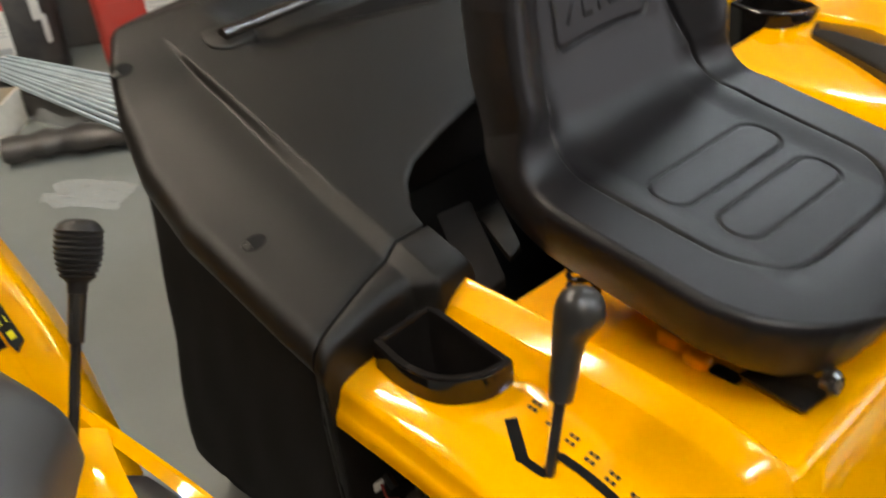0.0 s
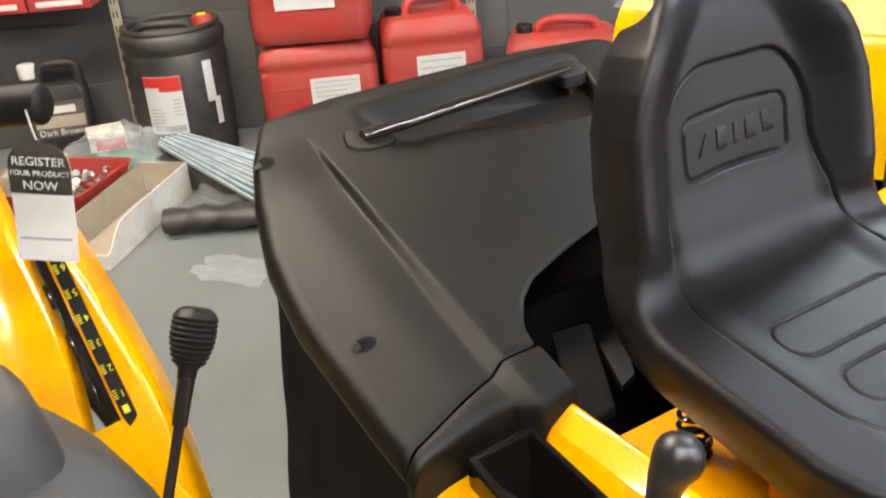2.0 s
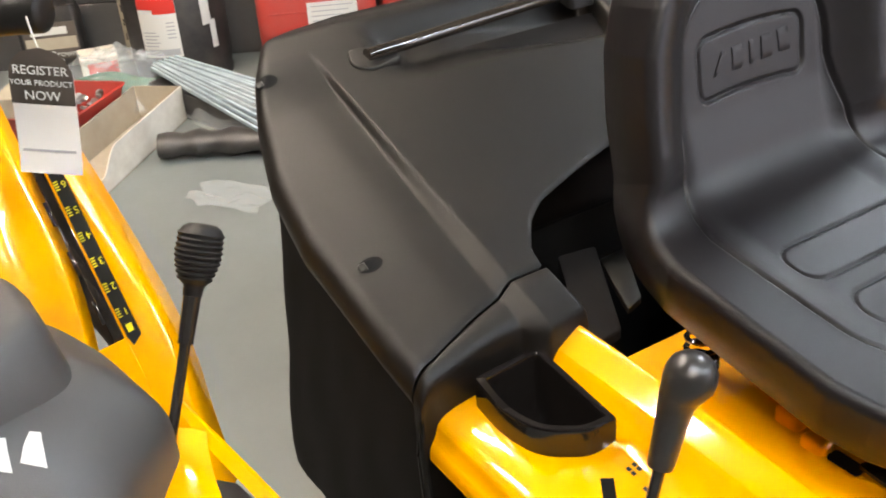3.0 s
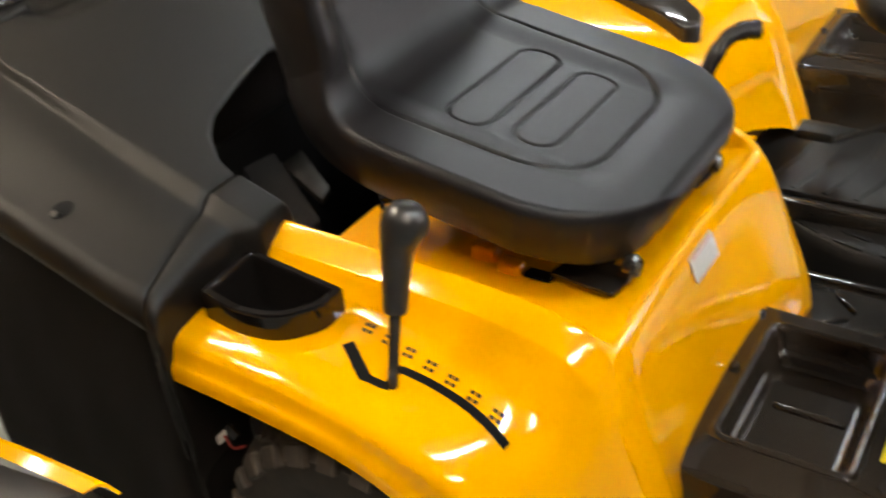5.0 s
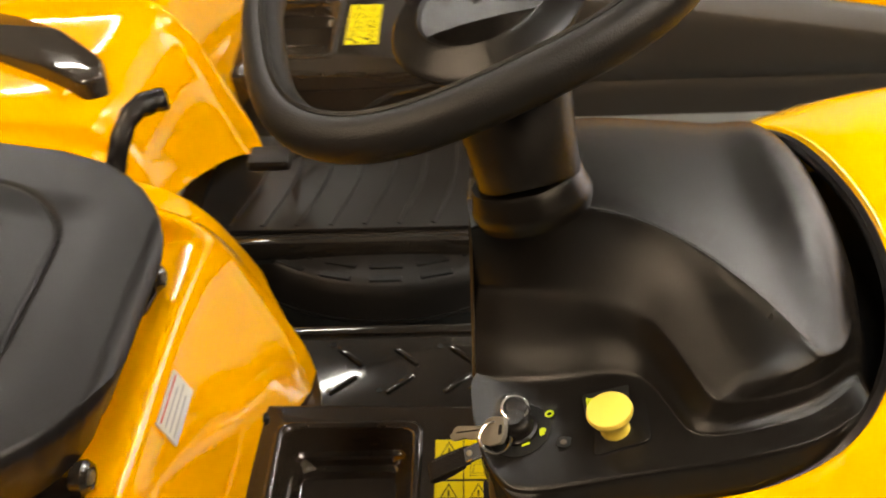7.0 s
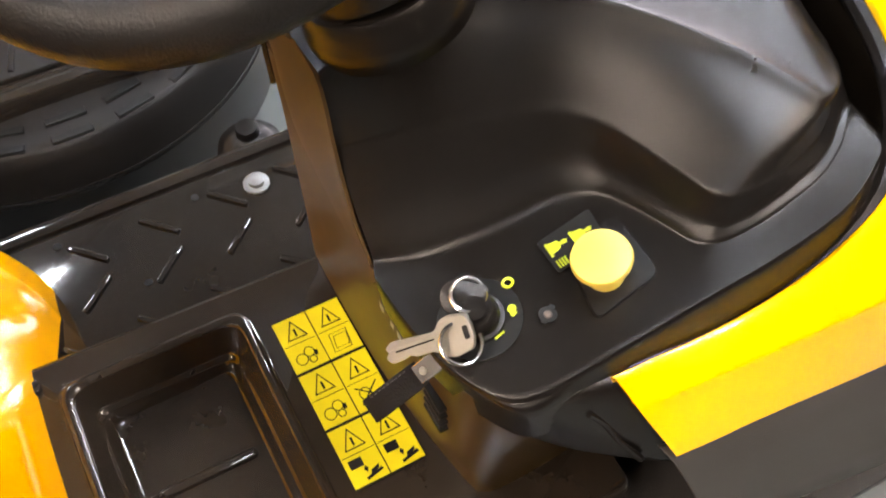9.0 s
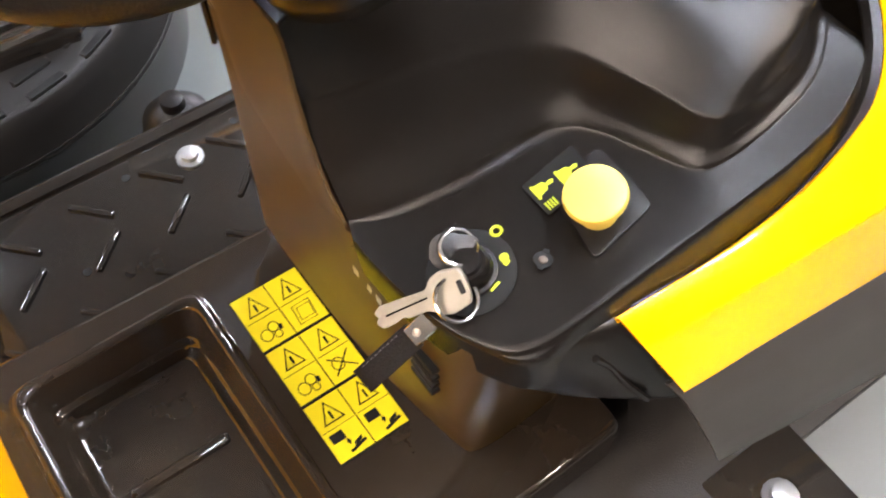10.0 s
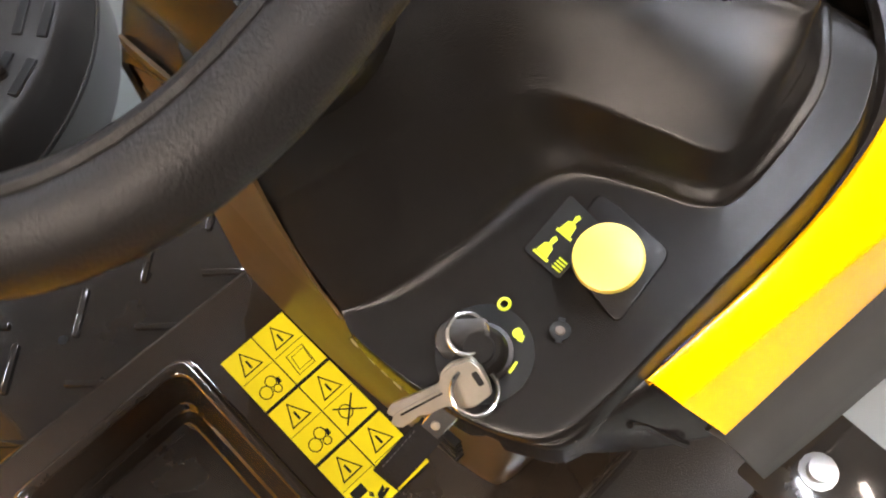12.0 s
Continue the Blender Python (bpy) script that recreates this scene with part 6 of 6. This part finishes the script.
def carton_tray():
    """The long open cardboard tray on the floor."""
    root = thing("cardboard_tray", "long open white cardboard tray on the floor", "cardboard tray")
    m = Matrix.Translation((-2.546, -0.153, 0)) @ Matrix.Rotation(math.atan2(0.691, -0.723), 4, "Z")
    L, W, H, t = 0.267, 0.078, 0.105, 0.004
    part("base", box(-L, L, -W, W, 0, t, 0, 1, m), CARD, root)
    part("far_end", box(L - t, L, -W, W, t, H, 0, 1, m), CARD, root)
    for s in (-1, 1):
        net = [[(x, s * W, 0.004), (x, s * W, z)] for x, z in ((-L, 0.045), (-L * 0.92, 0.047), (-L * 0.8, 0.075), (-L * 0.68, 0.098), (-L * 0.6, H), (L, H))]
        bm = skin(net, 1, 0, 0)
        bmesh.ops.solidify(bm, geom=list(bm.faces), thickness=t)
        bmesh.ops.transform(bm, matrix=m, verts=bm.verts)
        part("side", bm, CARD if s > 0 else WHITECARD, root, "cardboard side with a sloped front")
    part("near_end", box(-L, -L + t, -W, W, t, 0.045, 0, 1, m), WHITECARD, root)
    return root


def crumpled(nx, ny, w, h, lift, seed, rough=0.02):
    def f(u, v):
        p = Vector((u * 5 + seed, v * 5, seed))
        edge = min(u, 1 - u, v, 1 - v) * 4
        return ((u - 0.5) * w + 0.03 * noise.noise(p), (v - 0.5) * h + 0.03 * noise.noise(p + Vector((7, 0, 0))), lift * min(1, edge) + rough * (0.5 + 0.5 * noise.noise(p * 2)) + rough * 0.5 * abs(noise.noise(p * 5)))
    return sheet(nx, ny, f, 0.0)


def floor_bits():
    bag = thing("clear_bag", "crumpled clear plastic bag with green parts inside", "plastic bag", at=pose(-3.0, -0.01, 0.0, 0, 0, 20))
    part("film", crumpled(40, 40, 0.42, 0.36, 0.11, 2.0, 0.05), FILM, bag, "clear crinkled film")
    part("green_part", tube(spline([(-0.15, -0.1, 0.03), (-0.05, 0.0, 0.05), (0.08, 0.03, 0.04), (0.16, 0.12, 0.03)], 5), 0.035, 10), GREEN, bag, "green plastic part in the bag")
    blades = thing("wrapped_bars", "bundle of grey bars wrapped in bluish film", "wrapped bundle", at=pose(-2.56, 0.195, 0.0, 0, 0, 13))
    for k in range(15):
        part("bar", box(-0.36, 0.36, -0.0045, 0.0045, 0, 0.012, 0.002, 1, pose(0, -0.085 + 0.012 * k, 0.085 + 0.007 * (k % 3), 0, 3, (k - 7) * 0.9)), BARBLUE, blades)
    part("bar_core", box(-0.34, 0.34, -0.08, 0.085, 0, 0.083, 0.01), DRUM, blades, "dark bars under the wrap")
    part("wrap", crumpled(44, 22, 0.7, 0.2, 0.1, 5.0, 0.012), FILM, blades, "clear plastic wrap")
    roll = thing("rubber_mat", "rolled dusty black rubber mat on the floor", "rubber mat", at=pose(-2.30, 0.12, 0.042, 0, 0, 58))
    part("roll", tube(spline([(-0.24, 0, 0), (-0.1, 0.008, 0.0), (0.1, -0.008, 0.002), (0.3, 0.01, 0)], 6), [0.046 + 0.006 * math.sin(i * 1.7) + 0.003 * math.sin(i * 4.1) for i in range(19)], 20, flat=0.7), DRUM, roll)
    film = thing("film_scrap", "scrap of clear plastic film on the floor", "plastic film", at=pose(-2.06, -0.03, 0.004, 0, 0, 30))
    part("film", crumpled(16, 16, 0.22, 0.13, 0.0, 9.0, 0.012), FILM, film)
    red = thing("parts_tray", "red plastic tray full of zinc nuts and cartons", "parts tray", at=pose(-2.775, -0.285, 0.0, 0, 0, 43))
    rs = [[(p.x * k, p.y * k, z) for p in rounded([(-0.17, -0.15), (0.17, -0.15), (0.17, 0.15), (-0.17, 0.15)], 0.03)] for z, k in ((0, 0.85), (0.12, 1.0), (0.135, 1.06), (0.135, 1.0), (0.11, 0.96), (0.02, 0.83))]
    part("tray", rings(rs), RED, red, "red moulded tray")
    part("card_box", box(-0.12, 0.02, -0.08, 0.1, 0.04, 0.17, 0.003, 1, pose(0, 0, 0, 0, 0, 15)), CARD, red, "open brown carton in the tray")
    for k in range(46):
        ob = part("nut", lathe([(0.006, 0), (0.012, 0.001), (0.012, 0.009), (0.006, 0.01)], 6), ZINC, red)
        ob.matrix_basis = pose(random.uniform(0.02, 0.13), random.uniform(-0.12, 0.1), random.uniform(0.09, 0.125), random.uniform(-60, 60), random.uniform(-60, 60), random.uniform(0, 90))


def wrapped_hood():
    """The yellow bonnet in clear film behind the second tractor."""
    root = thing("wrapped_bonnet", "yellow bonnet wrapped in clear plastic film", "bonnet", at=pose(-1.32, 1.22, 0.0, 0, 0, 15))
    net = [[(x, y, z) for y, z in ((-0.36, 0.30), (-0.35, 0.48), (-0.3, 0.60), (-0.15, 0.66), (0.1, 0.68), (0.4, 0.66))] for x in (-0.35, -0.3, 0.0, 0.4, 0.6)]
    part("shell", skin(net, 2, 2, 0.003), HOOD_YELLOW, root, "yellow moulded bonnet shell")
    part("wrap", crumpled(30, 30, 0.9, 0.7, 0.03, 3.0, 0.02), FILM, root, "clear plastic wrap").matrix_basis = pose(0.12, -0.02, 0.66, 12, 0, 0)
    part("film_knot", crumpled(20, 20, 0.16, 0.14, 0.03, 8.0, 0.05), FILM, root, "gathered end of the wrap").matrix_basis = pose(-0.33, -0.12, 0.62, 40, -30, 0)
    part("stand", box(-0.3, 0.5, -0.3, 0.3, 0, 0.5, 0.02), STEEL_BLACK, root, "dark machine under the bonnet")


slotted_upright(-1.6)
slotted_upright(-0.385)
parts_bin(2.86, -1.93, 0.515, 0)
parts_bin(2.86, -1.72, 0.515, 0)
oil_drum()
oil_can(2.76, -0.915, 0.0, 0.385, 0.365, 4, "dusty red plastic oil can under another", lab=(-0.13, 0.03, 0.16, 0.25))
oil_can(2.76, -0.91, 0.365, 0.375, 0.33, -3, "dusty red plastic oil can stacked on another", lab=(-0.09, 0.10, 0.11, 0.22))
oil_can(2.78, -0.54, 0.0, 0.33, 0.42, 6, "red plastic oil can with a white label", lab=(-0.1, 0.06, 0.16, 0.29))
oil_can(2.72, -0.1, 0.0, 0.37, 0.33, -8, "red plastic oil can behind the collector")
stain_bottle()
small_carton()
carton_tray()
floor_bits()
wrapped_hood()


# ---- keys ----
def frame_on(origin, along, up):
    """A pose whose x runs along and whose z is nearest to up."""
    x = Vector(along).normalized()
    y = Vector(up).cross(x).normalized()
    m = Matrix((x, y, x.cross(y))).transposed().to_4x4()
    m.translation = origin
    return m


def key_ring():
    root = thing("key_bunch", "nickel keys on a ring with a black leather fob", "keys")

    def loop(c, r, up, name, label=""):
        m = frame_on(c, (1, 0.2, 0.1), up)
        pts = [m @ Vector((r * math.cos(a), r * math.sin(a), 0.0006 * math.sin(a / 2))) for a in np.linspace(0, 2 * math.pi, 32, endpoint=False)]
        part(name, tube(pts, 0.0011, 8, closed=True), CHROME, root, label)

    loop(Vector((0.1920, -0.0985, 0.5365)), 0.0094, (-0.3, -0.35, 0.9), "split_ring", "chrome split ring")
    loop(Vector((0.1775, -0.1175, 0.527)), 0.0112, (-0.2, -0.5, 0.85), "split_ring")
    # the key in the lock
    m = frame_on(Vector((0.190, -0.098, 0.534)), (-0.75, 0.55, 0.1), (-0.2, -0.5, 0.85))
    part("lock_key", slab(rounded([(-0.012, -0.0085), (0.008, -0.0095), (0.013, -0.004), (0.013, 0.004), (0.008, 0.0095), (-0.012, 0.0085)], 0.004), -0.0014, 0.0014, 0.0005, 2, m), PLASTIC, root, "dark key turned in the lock")
    # the second key, lying against it
    bow, tip = Vector((0.1765, -0.1130, 0.529)), Vector((0.1435, -0.095, 0.503))
    m = frame_on(bow, tip - bow, (-0.15, -0.45, 0.9))
    o = rounded([(-0.0105, -0.0045), (-0.0085, -0.0092), (0.002, -0.0105), (0.008, -0.0085), (0.0115, -0.0042), (0.014, -0.0034), (0.040, -0.0034), (0.0445, 0.0), (0.041, 0.0040), (0.033, 0.0036), (0.029, 0.0022), (0.025, 0.0042), (0.0145, 0.0044), (0.0115, 0.006), (0.008, 0.0092), (0.002, 0.0108), (-0.0085, 0.0092), (-0.0105, 0.0045)], 0.0018, 3)
    key = part("spare_key", slab(o, -0.0011, 0.0011, 0.0003, 1, m), BRASS, root, "worn nickel spare key")
    twin = m @ pose(0.001, -0.001, -0.0032, 0, 0, -5)
    part("spare_key", slab(o, -0.0011, 0.0011, 0.0003, 1, twin), BRASS, root, "second worn nickel key behind")
    part("key_groove", box(0.012, 0.037, -0.0022, -0.0012, 0.0008, 0.0013, 0, 1, m), STEEL_BLACK, key)
    part("key_hole", slab(rounded([(-0.0088, -0.0036), (-0.0056, -0.0036), (-0.0056, 0.0036), (-0.0088, 0.0036)], 0.0011), 0.0006, 0.0013, 0, 1, m), INK, key)
    clasp, end = Vector((0.163, -0.110, 0.503)), Vector((0.125, -0.106, 0.474))
    m = frame_on(clasp, end - clasp, (-0.4, -0.35, 0.85))
    part("clasp", box(-0.007, 0.0095, -0.0058, 0.0058, -0.0022, 0.0022, 0.0008, 1, m), CHROME, root, "chrome fob clasp")
    part("rivet", lathe([(0.0005, 0), (0.0024, 0), (0.002, 0.0009), (0.0005, 0.0011)], 14, m @ Matrix.Translation((0.004, 0, 0.0022))), BRASS, root)
    L = (end - clasp).length
    net = []
    for x, z in ((0.006, 0.0006), (0.016, 0.0020), (0.030, 0.0026), (L - 0.008, 0.0015), (L - 0.002, -0.001), (L, -0.005), (L - 0.004, -0.008), (0.028, -0.0075), (0.012, -0.003)):
        net.append([(x, -0.0072, z), (x, 0, z + 0.0004), (x, 0.0072, z)])
    bm = skin(net, 2, 1, 0.0014)
    bmesh.ops.transform(bm, matrix=m, verts=bm.verts)
    fob = part("leather_fob", bm, FABRIC, root, "black stitched leather fob")
    for k in range(9):
        part("stitch", box(0.013 + 0.003 * k, 0.0145 + 0.003 * k, -0.0058, -0.0053, 0.0024, 0.0031, 0, 1, m), GREYPLASTIC, fob)


key_ring()
block_wall()
